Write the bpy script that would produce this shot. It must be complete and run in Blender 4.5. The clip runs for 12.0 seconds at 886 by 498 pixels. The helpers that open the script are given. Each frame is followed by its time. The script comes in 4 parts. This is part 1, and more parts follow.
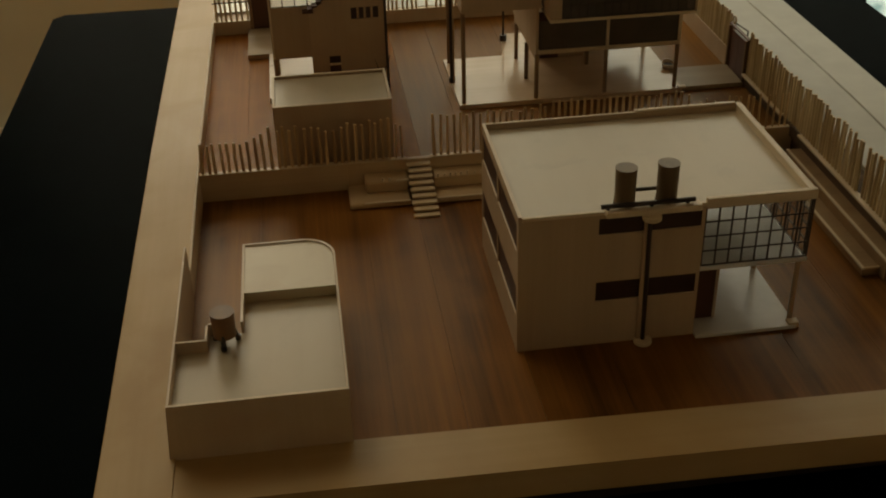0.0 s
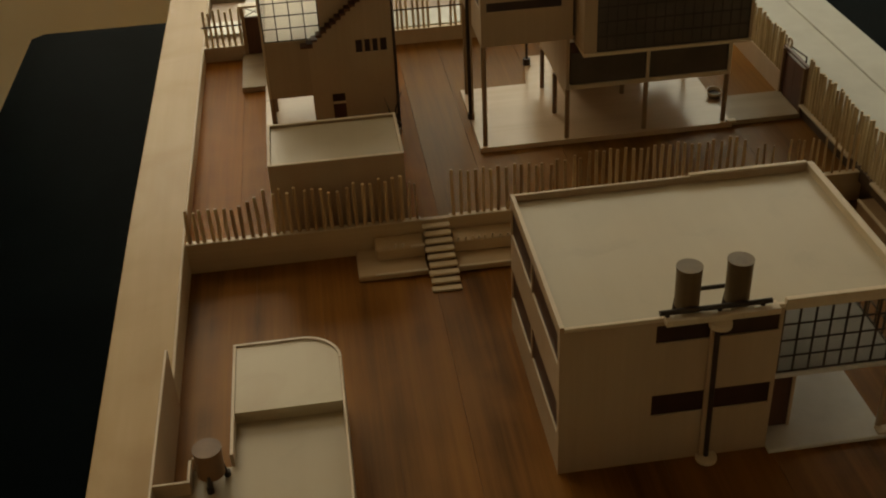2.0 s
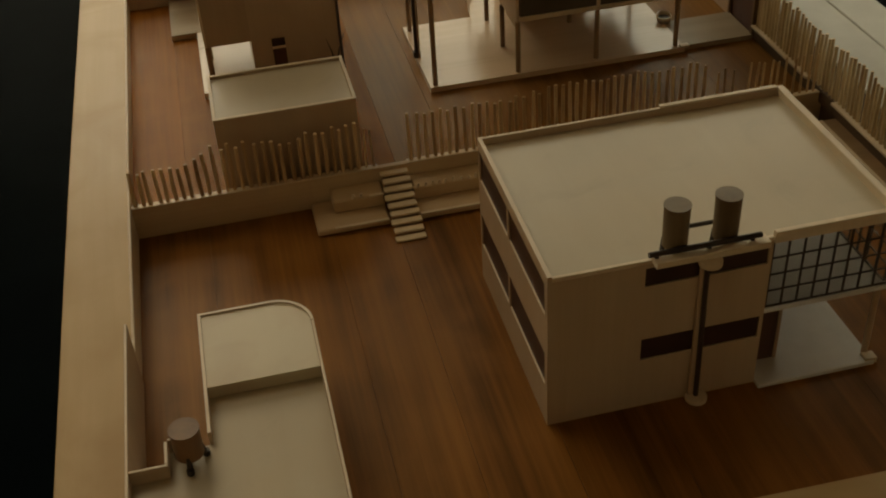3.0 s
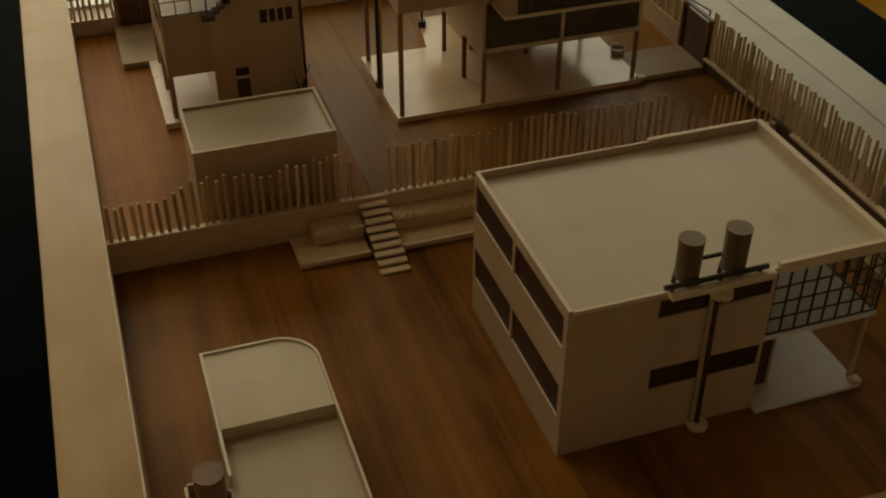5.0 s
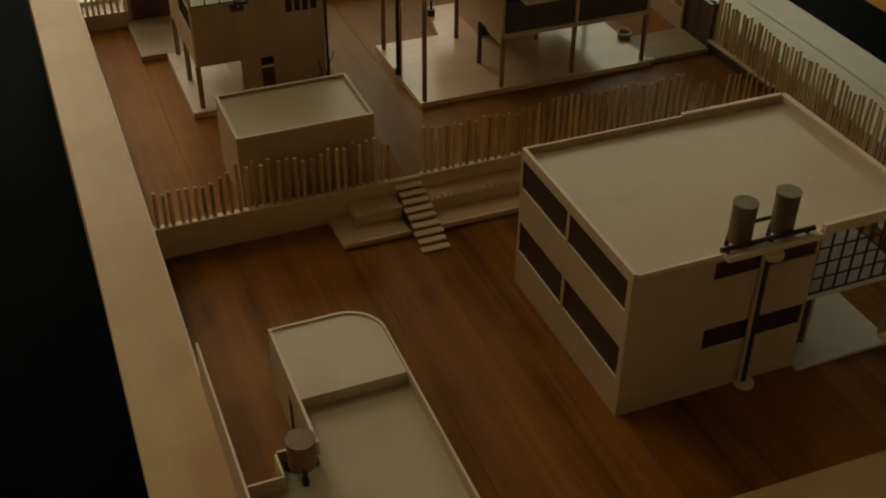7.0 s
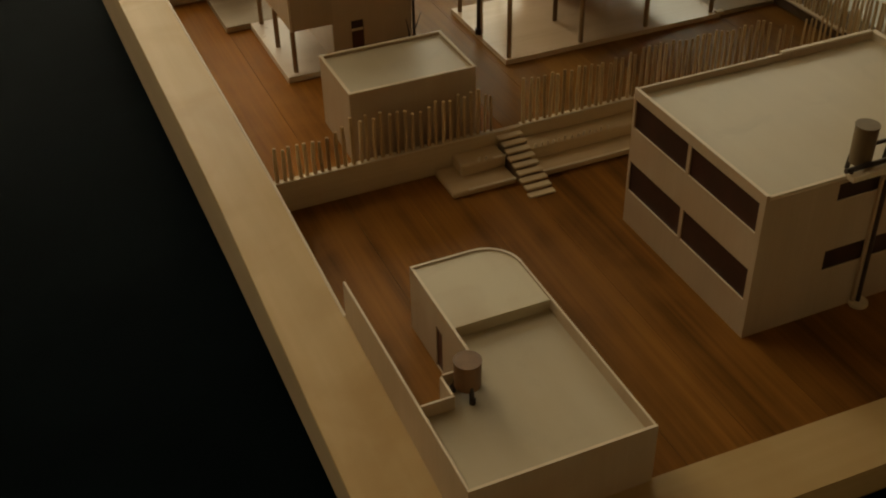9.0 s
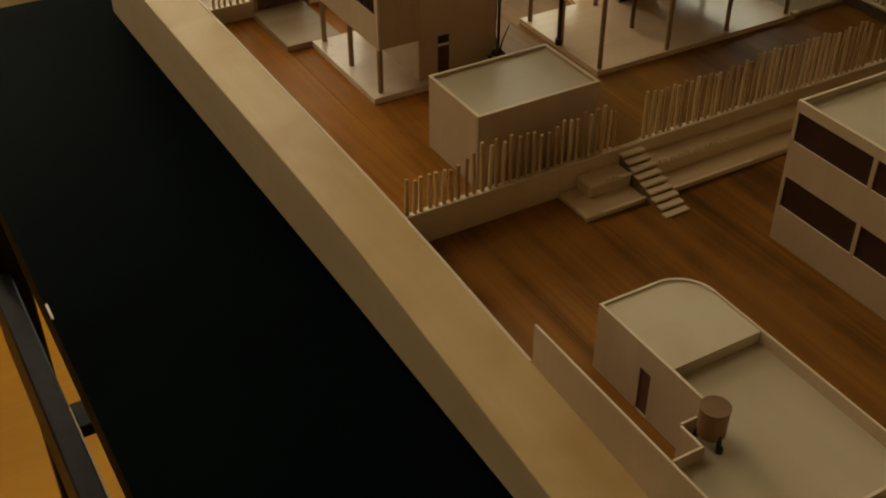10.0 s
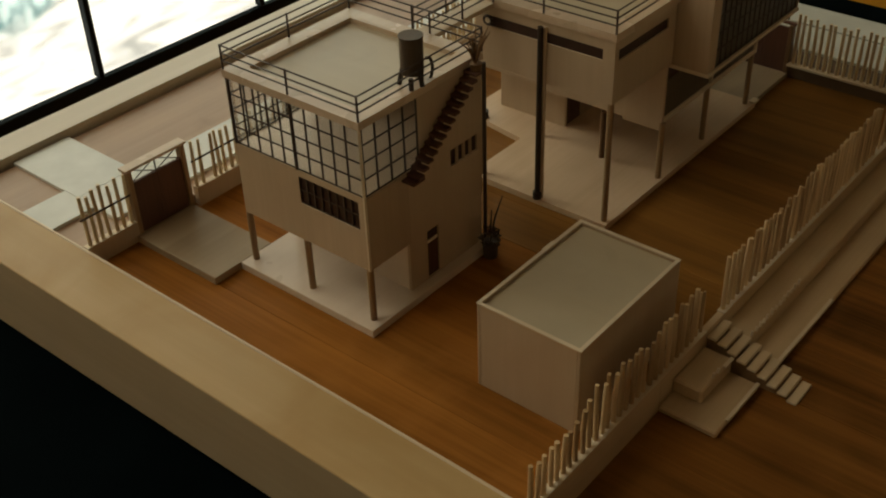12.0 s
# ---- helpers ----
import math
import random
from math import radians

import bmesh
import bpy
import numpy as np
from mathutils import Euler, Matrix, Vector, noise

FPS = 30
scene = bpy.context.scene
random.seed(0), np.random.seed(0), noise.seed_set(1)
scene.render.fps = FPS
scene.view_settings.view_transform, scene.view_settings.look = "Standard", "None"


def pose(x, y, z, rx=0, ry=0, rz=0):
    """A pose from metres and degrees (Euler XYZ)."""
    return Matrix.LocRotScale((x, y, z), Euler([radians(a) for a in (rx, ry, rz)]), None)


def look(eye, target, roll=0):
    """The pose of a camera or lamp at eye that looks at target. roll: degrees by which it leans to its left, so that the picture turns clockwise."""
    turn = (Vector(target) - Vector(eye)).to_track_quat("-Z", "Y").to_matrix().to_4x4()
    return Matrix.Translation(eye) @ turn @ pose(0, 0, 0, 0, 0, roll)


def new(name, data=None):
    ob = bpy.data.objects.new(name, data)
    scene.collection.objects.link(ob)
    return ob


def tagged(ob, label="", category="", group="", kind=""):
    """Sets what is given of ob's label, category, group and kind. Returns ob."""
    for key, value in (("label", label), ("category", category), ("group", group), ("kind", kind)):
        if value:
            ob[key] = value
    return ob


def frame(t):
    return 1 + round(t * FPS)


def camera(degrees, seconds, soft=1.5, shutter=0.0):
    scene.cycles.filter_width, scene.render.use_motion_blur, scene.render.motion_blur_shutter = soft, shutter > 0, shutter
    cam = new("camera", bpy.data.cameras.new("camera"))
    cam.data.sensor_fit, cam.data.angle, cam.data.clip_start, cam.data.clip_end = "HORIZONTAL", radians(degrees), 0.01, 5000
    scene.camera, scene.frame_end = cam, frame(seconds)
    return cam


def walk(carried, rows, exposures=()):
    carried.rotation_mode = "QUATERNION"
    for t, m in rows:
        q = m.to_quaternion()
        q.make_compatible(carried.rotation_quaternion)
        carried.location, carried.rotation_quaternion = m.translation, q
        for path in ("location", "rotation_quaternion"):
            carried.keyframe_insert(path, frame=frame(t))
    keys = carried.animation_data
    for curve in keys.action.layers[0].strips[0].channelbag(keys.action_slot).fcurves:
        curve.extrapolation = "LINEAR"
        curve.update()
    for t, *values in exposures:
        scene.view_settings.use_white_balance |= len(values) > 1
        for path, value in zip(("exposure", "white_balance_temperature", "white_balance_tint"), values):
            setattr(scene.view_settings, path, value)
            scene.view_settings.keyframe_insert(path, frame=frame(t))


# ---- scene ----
cam = camera(42.8, 12.0, soft=2.0)
METRES, EYE, TILT, LEAN, TURN = 1.0, 0.435, 0.0, 0.0, -6.9
ROWS = [
    (0.0, 0.0, 0.0, 0.0, -0.87, -31.55, 1.42),
    (0.2, -0.0158, 0.0011, -0.0008, -1.03, -31.46, 1.61),
    (0.5, -0.0378, 0.0043, -0.0032, -1.33, -31.27, 1.3),
    (0.7, -0.0427, 0.0112, -0.0059, -1.29, -31.28, 1.25),
    (1.0, -0.0442, 0.0263, -0.006, -1.69, -31.53, 1.27),
    (1.2, -0.0340, 0.0462, -0.0002, -1.92, -32.45, 2.01),
    (1.5, -0.0262, 0.0776, 0.0055, -1.81, -32.72, 2.57),
    (1.7, -0.0193, 0.1033, 0.0043, -0.87, -33.43, 2.67),
    (2.0, -0.0038, 0.1346, 0.0051, -0.86, -33.29, 2.58),
    (2.2, -0.0030, 0.1447, 0.0067, -1.25, -34.20, 2.42),
    (2.5, -0.0134, 0.1662, -0.0019, -3.01, -35.16, 2.2),
    (2.7, -0.0193, 0.1669, -0.0026, -4.27, -36.72, 2.7),
    (4.3, -0.0916, 0.1712, 0.0100, -11.96, -36.63, 0.44),
    (4.5, -0.0962, 0.1748, 0.0077, -11.92, -36.36, 0.26),
    (4.8, -0.0960, 0.1770, 0.0092, -11.56, -36.18, 0.14),
    (5.0, -0.0967, 0.1795, 0.0078, -11.6, -36.18, 0.02),
    (5.2, -0.0982, 0.1807, 0.0086, -11.72, -36.67, -0.08),
    (5.5, -0.1023, 0.1796, 0.0125, -11.1, -36.32, 0.18),
    (5.8, -0.1067, 0.1798, 0.0097, -10.63, -34.63, 0.55),
    (6.0, -0.1145, 0.1802, 0.0074, -11.73, -35.17, 0.12),
    (6.2, -0.1195, 0.1768, 0.0096, -12.50, -35.61, 0.35),
    (6.5, -0.1344, 0.1713, 0.0138, -13.25, -34.42, 0.04),
    (6.8, -0.1548, 0.1703, 0.0102, -14.84, -35.48, -0.11),
    (7.0, -0.163, 0.1675, 0.0088, -14.84, -36.15, -0.38),
    (7.2, -0.1672, 0.1651, 0.0076, -14.77, -36.21, -0.26),
    (8.8, -0.2014, 0.1328, 0.0020, -12.16, -35.92, 0.81),
    (9.0, -0.2522, 0.1496, 0.0008, -16.68, -36.52, 1.08),
    (9.2, -0.2905, 0.1659, -0.0011, -19.28, -35.32, 1.28),
    (9.5, -0.3481, 0.1892, -0.0005, -21.8, -36.81, 0.7),
    (9.7, -0.3683, 0.2148, -0.0054, -21.71, -37.49, 0.60),
    (10.0, -0.3856, 0.2535, -0.01, -23.09, -36.69, 0.06),
    (10.3, -0.3666, 0.3162, -0.0150, -25.40, -36.08, 2.34),
    (10.5, -0.3586, 0.3619, -0.0151, -26.33, -37.47, 1.46),
    (10.8, -0.3505, 0.3941, -0.0120, -26.71, -36.45, 2.15),
    (11.0, -0.3485, 0.4224, -0.0135, -28.32, -36.93, 2.43),
    (11.2, -0.3642, 0.4466, -0.0180, -30.19, -37.26, 1.29),
    (11.5, -0.3898, 0.4864, -0.0214, -34.9, -36.29, 2.13),
    (11.8, -0.4226, 0.5236, -0.0145, -40.33, -35.45, 1.62),
    (12.0, -0.4458, 0.5476, -0.0124, -43.62, -35.41, 1.76),
]
EXPOSURES = [(0.0, -0.40, 8000, 10), (1.2, -0.30, 8000, 10), (2.5, -0.19, 8000, 10), (5.0, -0.36, 8000, 10), (6.0, -0.49, 8000, 10), (7.0, -0.51, 8000, 10), (8.8, -0.12, 8150, 10), (9.5, -0.02, 8200, 10), (10.3, 0.05, 8000, 10), (10.6, -0.16, 7700, 8), (11.0, -0.22, 7200, 6), (11.5, -0.20, 7000, 6), (12.0, -0.20, 7100, 7)]
walk(cam, [(t, pose(0, 0, EYE, TILT, LEAN, TURN) @ pose(METRES * x, METRES * y, METRES * z, 90 + pitch, roll, yaw)) for t, x, y, z, yaw, pitch, roll in ROWS],
     exposures=EXPOSURES)

# ---------------------------------------------------------------- world and light
TABLE_Z = -0.023
FLOOR_Z = -0.90
WALL_Y = 2.9

world = bpy.data.worlds.new("sky_world")
scene.world = world
world.use_nodes = True
wn = world.node_tree
sky = wn.nodes.new("ShaderNodeTexSky")
sky.sky_type = "NISHITA"
sky.sun_disc = False
sky.sun_elevation = radians(50)
sky.sun_rotation = radians(20)
wn.links.new(sky.outputs[0], wn.nodes["Background"].inputs[0])
wn.nodes["Background"].inputs[1].default_value = 0.12

# unseen ceiling opening, added to light the roofs; daylight through the window's upper half
fill_lamp = new("fill_light", bpy.data.lights.new("fill_light", "AREA"))
fill_lamp.data.shape = "RECTANGLE"
fill_lamp.data.size, fill_lamp.data.size_y = 1.1, 1.2
fill_lamp.data.energy = 9.5
fill_lamp.data.color = (1.0, 0.83, 0.59)
fill_lamp.matrix_world = look((-1.00, 1.95, 1.97), (-1.00, 1.95, 0.0))

for wx, wz, ww, wh, power in ((1.425, 1.00, 2.25, 1.35, 14.0), (-0.31, 1.00, 0.84, 1.40, 13.0)):
    daylight = new("window_light", bpy.data.lights.new("window_light", "AREA"))
    daylight.data.shape = "RECTANGLE"
    daylight.data.size, daylight.data.size_y = ww, wh
    daylight.data.energy = power
    daylight.data.color = (1.0, 0.90, 0.73)
    daylight.matrix_world = look((wx, WALL_Y + 0.06, wz), (wx, 0.0, 0.35))


# ---------------------------------------------------------------- materials
def material(name, base, rough=0.6, metal=0.0):
    m = bpy.data.materials.new(name)
    m.use_nodes = True
    b = m.node_tree.nodes["Principled BSDF"]
    b.inputs["Base Color"].default_value = (*base, 1)
    b.inputs["Roughness"].default_value = rough
    b.inputs["Metallic"].default_value = metal
    return m


def wood(name, light, dark, rough, along="y", grain=900.0, blotch=14.0, bump=0.15, spread=0.1, vary=0.0, streak=0.0):
    """Wood with fine fibres along one axis, broad blotches, a varied gloss and slight relief."""
    m = material(name, light, rough)
    nt = m.node_tree
    n, l = nt.nodes, nt.links
    b = n["Principled BSDF"]
    mp = n.new("ShaderNodeMapping")
    sc = {"x": (0.035, 1, 1), "y": (1, 0.035, 1), "z": (1, 1, 0.035)}[along]
    mp.inputs["Scale"].default_value = sc
    geo = n.new("ShaderNodeNewGeometry")
    l.new(geo.outputs["Position"], mp.inputs[0])
    fine = n.new("ShaderNodeTexNoise")
    fine.inputs["Scale"].default_value = grain
    fine.inputs["Detail"].default_value = 5
    l.new(mp.outputs[0], fine.inputs[0])
    mid = n.new("ShaderNodeTexNoise")
    mid.inputs["Scale"].default_value = grain * 0.12
    mid.inputs["Detail"].default_value = 3
    l.new(mp.outputs[0], mid.inputs[0])
    broad = n.new("ShaderNodeTexNoise")
    broad.inputs["Scale"].default_value = blotch
    broad.inputs["Detail"].default_value = 3
    l.new(geo.outputs["Position"], broad.inputs[0])
    a1 = n.new("ShaderNodeMath")
    a1.operation = "MULTIPLY_ADD"
    l.new(mid.outputs[0], a1.inputs[0])
    a1.inputs[1].default_value = 0.55
    a2 = n.new("ShaderNodeMath")
    a2.operation = "MULTIPLY"
    l.new(fine.outputs[0], a2.inputs[0])
    a2.inputs[1].default_value = 0.25
    l.new(a2.outputs[0], a1.inputs[2])
    a3 = n.new("ShaderNodeMath")
    a3.operation = "MULTIPLY_ADD"
    l.new(broad.outputs[0], a3.inputs[0])
    a3.inputs[1].default_value = 0.4
    l.new(a1.outputs[0], a3.inputs[2])
    last = a3.outputs[0]
    if streak:
        ms = n.new("ShaderNodeMapping")
        ms.inputs["Scale"].default_value = [c if c == 1 else 0.02 for c in sc]
        l.new(geo.outputs["Position"], ms.inputs[0])
        ts = n.new("ShaderNodeTexNoise")
        ts.inputs["Scale"].default_value = grain * 0.3
        ts.inputs["Detail"].default_value = 4
        ts.inputs["Roughness"].default_value = 0.62
        ts.inputs["Distortion"].default_value = 0.25
        l.new(ms.outputs[0], ts.inputs[0])
        off = n.new("ShaderNodeMath")
        off.operation = "SUBTRACT"
        l.new(ts.outputs[0], off.inputs[0])
        off.inputs[1].default_value = 0.5
        a5 = n.new("ShaderNodeMath")
        a5.operation = "MULTIPLY_ADD"
        l.new(off.outputs[0], a5.inputs[0])
        a5.inputs[1].default_value = streak
        l.new(last, a5.inputs[2])
        last = a5.outputs[0]
    if vary:
        oi = n.new("ShaderNodeObjectInfo")
        a4 = n.new("ShaderNodeMath")
        a4.operation = "MULTIPLY_ADD"
        l.new(oi.outputs["Random"], a4.inputs[0])
        a4.inputs[1].default_value = vary
        l.new(last, a4.inputs[2])
        last = a4.outputs[0]
    ramp = n.new("ShaderNodeValToRGB")
    mid_v = 0.6 + vary / 2
    ramp.color_ramp.elements[0].position = max(0.0, mid_v - spread - 0.08)
    ramp.color_ramp.elements[0].color = (*dark, 1)
    ramp.color_ramp.elements[1].position = min(1.0, mid_v + spread + 0.08)
    ramp.color_ramp.elements[1].color = (*light, 1)
    l.new(last, ramp.inputs[0])
    l.new(ramp.outputs[0], b.inputs["Base Color"])
    rr = n.new("ShaderNodeMapRange")
    l.new(broad.outputs[0], rr.inputs[0])
    rr.inputs[3].default_value = rough - 0.08
    rr.inputs[4].default_value = rough + 0.08
    l.new(rr.outputs[0], b.inputs["Roughness"])
    bp = n.new("ShaderNodeBump")
    bp.inputs["Strength"].default_value = bump
    bp.inputs["Distance"].default_value = 0.0004
    l.new(a1.outputs[0], bp.inputs["Height"])
    l.new(bp.outputs[0], b.inputs["Normal"])
    return m


def painted(name, base, rough, scale, amount=0.12, bump=0.1, dist=0.001):
    """A painted or plain surface with soft mottling and light unevenness."""
    m = material(name, base, rough)
    n, l = m.node_tree.nodes, m.node_tree.links
    b = n["Principled BSDF"]
    geo = n.new("ShaderNodeNewGeometry")
    t = n.new("ShaderNodeTexNoise")
    t.inputs["Scale"].default_value = scale
    t.inputs["Detail"].default_value = 6
    l.new(geo.outputs["Position"], t.inputs[0])
    r = n.new("ShaderNodeValToRGB")
    r.color_ramp.elements[0].position = 0.3
    r.color_ramp.elements[1].position = 0.7
    r.color_ramp.elements[0].color = (*[c * (1 - amount) for c in base], 1)
    r.color_ramp.elements[1].color = (*[min(1, c * (1 + amount)) for c in base], 1)
    l.new(t.outputs[0], r.inputs[0])
    l.new(r.outputs[0], b.inputs["Base Color"])
    bp = n.new("ShaderNodeBump")
    bp.inputs["Strength"].default_value = bump
    bp.inputs["Distance"].default_value = dist
    l.new(t.outputs[0], bp.inputs["Height"])
    l.new(bp.outputs[0], b.inputs["Normal"])
    return m


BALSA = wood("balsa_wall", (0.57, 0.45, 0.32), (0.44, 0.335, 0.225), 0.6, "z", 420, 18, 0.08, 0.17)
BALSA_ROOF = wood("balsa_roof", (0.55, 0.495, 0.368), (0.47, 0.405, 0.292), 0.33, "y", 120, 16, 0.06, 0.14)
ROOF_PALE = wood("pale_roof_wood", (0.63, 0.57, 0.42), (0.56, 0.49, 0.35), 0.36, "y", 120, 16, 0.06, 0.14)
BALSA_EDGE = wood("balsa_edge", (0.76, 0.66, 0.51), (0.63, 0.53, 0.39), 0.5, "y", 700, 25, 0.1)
SLAB = wood("pale_slab", (0.68, 0.55, 0.42), (0.56, 0.44, 0.32), 0.27, "x", 500, 25, 0.03)
SLAB_PALE = wood("whitish_slab", (0.77, 0.68, 0.58), (0.68, 0.58, 0.48), 0.30, "x", 500, 25, 0.03)
SLAB_GLOSS = wood("varnished_slab", (0.74, 0.58, 0.42), (0.62, 0.47, 0.32), 0.19, "x", 500, 25, 0.015)
FRAME = wood("frame_board", (0.60, 0.437, 0.232), (0.45, 0.306, 0.132), 0.45, "y", 160, 9, 0.05, 0.14)
FRAME_X = wood("frame_board_cross", (0.60, 0.437, 0.232), (0.45, 0.306, 0.132), 0.45, "x", 160, 9, 0.05, 0.14)
GARDEN = wood("reddish_veneer", (0.48, 0.200, 0.043), (0.16, 0.064, 0.013), 0.38, "y", 420, 10, 0.12, 0.16, vary=0.08, streak=0.35)
GARDEN_LOW = wood("dark_reddish_veneer", (0.32, 0.138, 0.032), (0.078, 0.032, 0.007), 0.36, "y", 420, 10, 0.12, 0.13, vary=0.10, streak=0.5)
# terrace veneer with the shade of its eastern part put into the colour
GARDEN_SHADED = wood("shaded_veneer", (0.33, 0.158, 0.038), (0.12, 0.055, 0.013), 0.42, "y", 420, 10, 0.12, 0.16, vary=0.08, streak=0.35)
# orange tint of the gloss stands in for warm light reflected in the veneer
for glossed, gloss in ((GARDEN_LOW, 0.22), (GARDEN, 0.05), (GARDEN_SHADED, 0.16)):
    vb = glossed.node_tree.nodes["Principled BSDF"]
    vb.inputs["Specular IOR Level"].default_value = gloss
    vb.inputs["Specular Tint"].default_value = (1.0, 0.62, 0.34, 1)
FRAME.node_tree.nodes["Principled BSDF"].inputs["Specular IOR Level"].default_value = 0.35
FRAME_SIDE = wood("greyish_board_edge", (0.53, 0.43, 0.29), (0.41, 0.325, 0.205), 0.6, "y", 300, 22, 0.25, 0.16)
ROAD = wood("road_veneer", (0.50, 0.36, 0.26), (0.34, 0.23, 0.155), 0.45, "x", 260, 14, 0.1, 0.16)
STAKE = wood("stake_wood", (0.71, 0.535, 0.315), (0.41, 0.28, 0.145), 0.6, "z", 900, 60, 0.2, 0.12, vary=0.5)
STAKE_PALE = wood("pale_stake_wood", (0.74, 0.63, 0.43), (0.50, 0.38, 0.22), 0.55, "z", 900, 60, 0.2, 0.14, vary=0.4)
STEP = wood("step_wood", (0.66, 0.515, 0.33), (0.53, 0.39, 0.235), 0.5, "x", 500, 30, 0.15)
STEP_PALE = wood("pale_step_wood", (0.74, 0.62, 0.44), (0.60, 0.48, 0.31), 0.5, "x", 500, 30, 0.2)
# post wood browned so that the posts look backlit
POST_BACKLIT = wood("backlit_post_wood", (0.36, 0.25, 0.14), (0.25, 0.165, 0.09), 0.5, "z", 500, 30, 0.12)
RETAIN = wood("retaining_wood", (0.37, 0.25, 0.135), (0.26, 0.165, 0.085), 0.5, "x", 500, 20, 0.15)
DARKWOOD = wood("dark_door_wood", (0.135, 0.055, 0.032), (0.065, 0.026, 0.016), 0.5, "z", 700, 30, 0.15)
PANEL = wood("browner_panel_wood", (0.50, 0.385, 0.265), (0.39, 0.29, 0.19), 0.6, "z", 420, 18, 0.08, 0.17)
# border wood greyed and paled, the window's glare put into its colour
FRAME_GLARE = wood("glare_frame_board", (0.64, 0.57, 0.45), (0.54, 0.47, 0.36), 0.33, "x", 160, 9, 0.05, 0.14)
TANKWOOD = wood("tank_wood", (0.23, 0.137, 0.064), (0.125, 0.070, 0.033), 0.5, "z", 700, 40, 0.15)
RUSTTANK = wood("reddish_tank_wood", (0.22, 0.115, 0.046), (0.125, 0.062, 0.025), 0.5, "z", 700, 40, 0.15)
DULLTANK = wood("dull_tank_wood", (0.185, 0.132, 0.070), (0.105, 0.073, 0.037), 0.5, "z", 500, 40, 0.15)
BLACKTANK = wood("blackened_tank_wood", (0.095, 0.066, 0.040), (0.05, 0.034, 0.021), 0.55, "z", 700, 40, 0.15)
TANKLID = wood("tank_lid_wood", (0.36, 0.28, 0.17), (0.27, 0.20, 0.115), 0.5, "x", 500, 40, 0.1)
VERGE = wood("dark_verge_wood", (0.15, 0.098, 0.055), (0.08, 0.052, 0.03), 0.85, "y", 400, 20, 0.1)
PATH = wood("dull_path_wood", (0.42, 0.34, 0.235), (0.31, 0.245, 0.165), 0.5, "x", 400, 25, 0.1)
PAVE = painted("pale_pavement", (0.49, 0.505, 0.46), 0.5, 40, 0.06)
# brighter copy of the pavement, window reflection partly put into its colour
PATH_GLOSS = painted("glossy_grey_card", (0.62, 0.65, 0.62), 0.24, 40, 0.08)
WIRE = painted("dark_wire", (0.05, 0.033, 0.024), 0.45, 200, 0.3)
DARK = painted("dark_paint", (0.030, 0.021, 0.015), 0.45, 150, 0.3)
ACRYLIC = painted("dark_acrylic", (0.040, 0.015, 0.010), 0.42, 60, 0.25, 0.03)
SMOKED = painted("smoked_acrylic", (0.085, 0.068, 0.054), 0.35, 40, 0.25, 0.03)
PLANT = painted("dried_plant", (0.17, 0.095, 0.04), 0.7, 300, 0.4)
TABLETOP = painted("black_laminate", (0.0019, 0.0040, 0.0046), 0.38, 25, 0.25, 0.02)
TABLETOP.node_tree.nodes["Principled BSDF"].inputs["Specular IOR Level"].default_value = 0.002
# blue tint paints the bluish window reflection into the top's faint gloss
TABLETOP.node_tree.nodes["Principled BSDF"].inputs["Specular Tint"].default_value = (0.12, 0.45, 1.0, 1)
STEEL = painted("grey_steel", (0.014, 0.014, 0.016), 0.45, 60, 0.2)
STEEL.node_tree.nodes["Principled BSDF"].inputs["Specular IOR Level"].default_value = 0.1
GLOSSWHITE = painted("glossy_white_card", (0.74, 0.76, 0.78), 0.22, 80, 0.05)
WHITE = painted("white_card", (0.72, 0.68, 0.61), 0.5, 80, 0.05)
PLASTER = painted("beige_plaster", (0.66, 0.67, 0.55), 0.8, 3.0, 0.08, 0.15, 0.004)
CEILING = painted("ceiling_paint", (0.30, 0.24, 0.155), 0.85, 3.0, 0.06)
# unseen wall behind the camera, kept pale to bounce fill onto south faces
SOUTHWALL = painted("pale_ochre_plaster", (0.64, 0.57, 0.46), 0.85, 3.0, 0.08, 0.15, 0.004)
OCHRE = painted("ochre_plaster", (0.45, 0.37, 0.26), 0.85, 3.0, 0.08, 0.15, 0.004)
YELLOWFLOOR = wood("yellow_floor_boards", (0.54, 0.250, 0.016), (0.39, 0.170, 0.010), 0.6, "x", 60, 2.5, 0.3)
YELLOWFLOOR.node_tree.nodes["Principled BSDF"].inputs["Specular IOR Level"].default_value = 0.2


def stained(m, tint, scale, low, high, amount):
    """Broad uneven stains of another tint, laid over a wood."""
    n, l = m.node_tree.nodes, m.node_tree.links
    b = n["Principled BSDF"]
    old = b.inputs["Base Color"].links[0].from_socket
    geo = n.new("ShaderNodeNewGeometry")
    t = n.new("ShaderNodeTexNoise")
    t.inputs["Scale"].default_value = scale
    t.inputs["Detail"].default_value = 5
    t.inputs["Distortion"].default_value = 0.8
    l.new(geo.outputs["Position"], t.inputs[0])
    r = n.new("ShaderNodeMapRange")
    l.new(t.outputs[0], r.inputs[0])
    r.inputs[1].default_value, r.inputs[2].default_value = low, high
    r.inputs[3].default_value, r.inputs[4].default_value = 0.0, amount
    x = n.new("ShaderNodeMix")
    x.data_type = "RGBA"
    l.new(r.outputs[0], x.inputs[0])
    l.new(old, x.inputs[6])
    x.inputs[7].default_value = (*tint, 1)
    l.new(x.outputs[2], b.inputs["Base Color"])


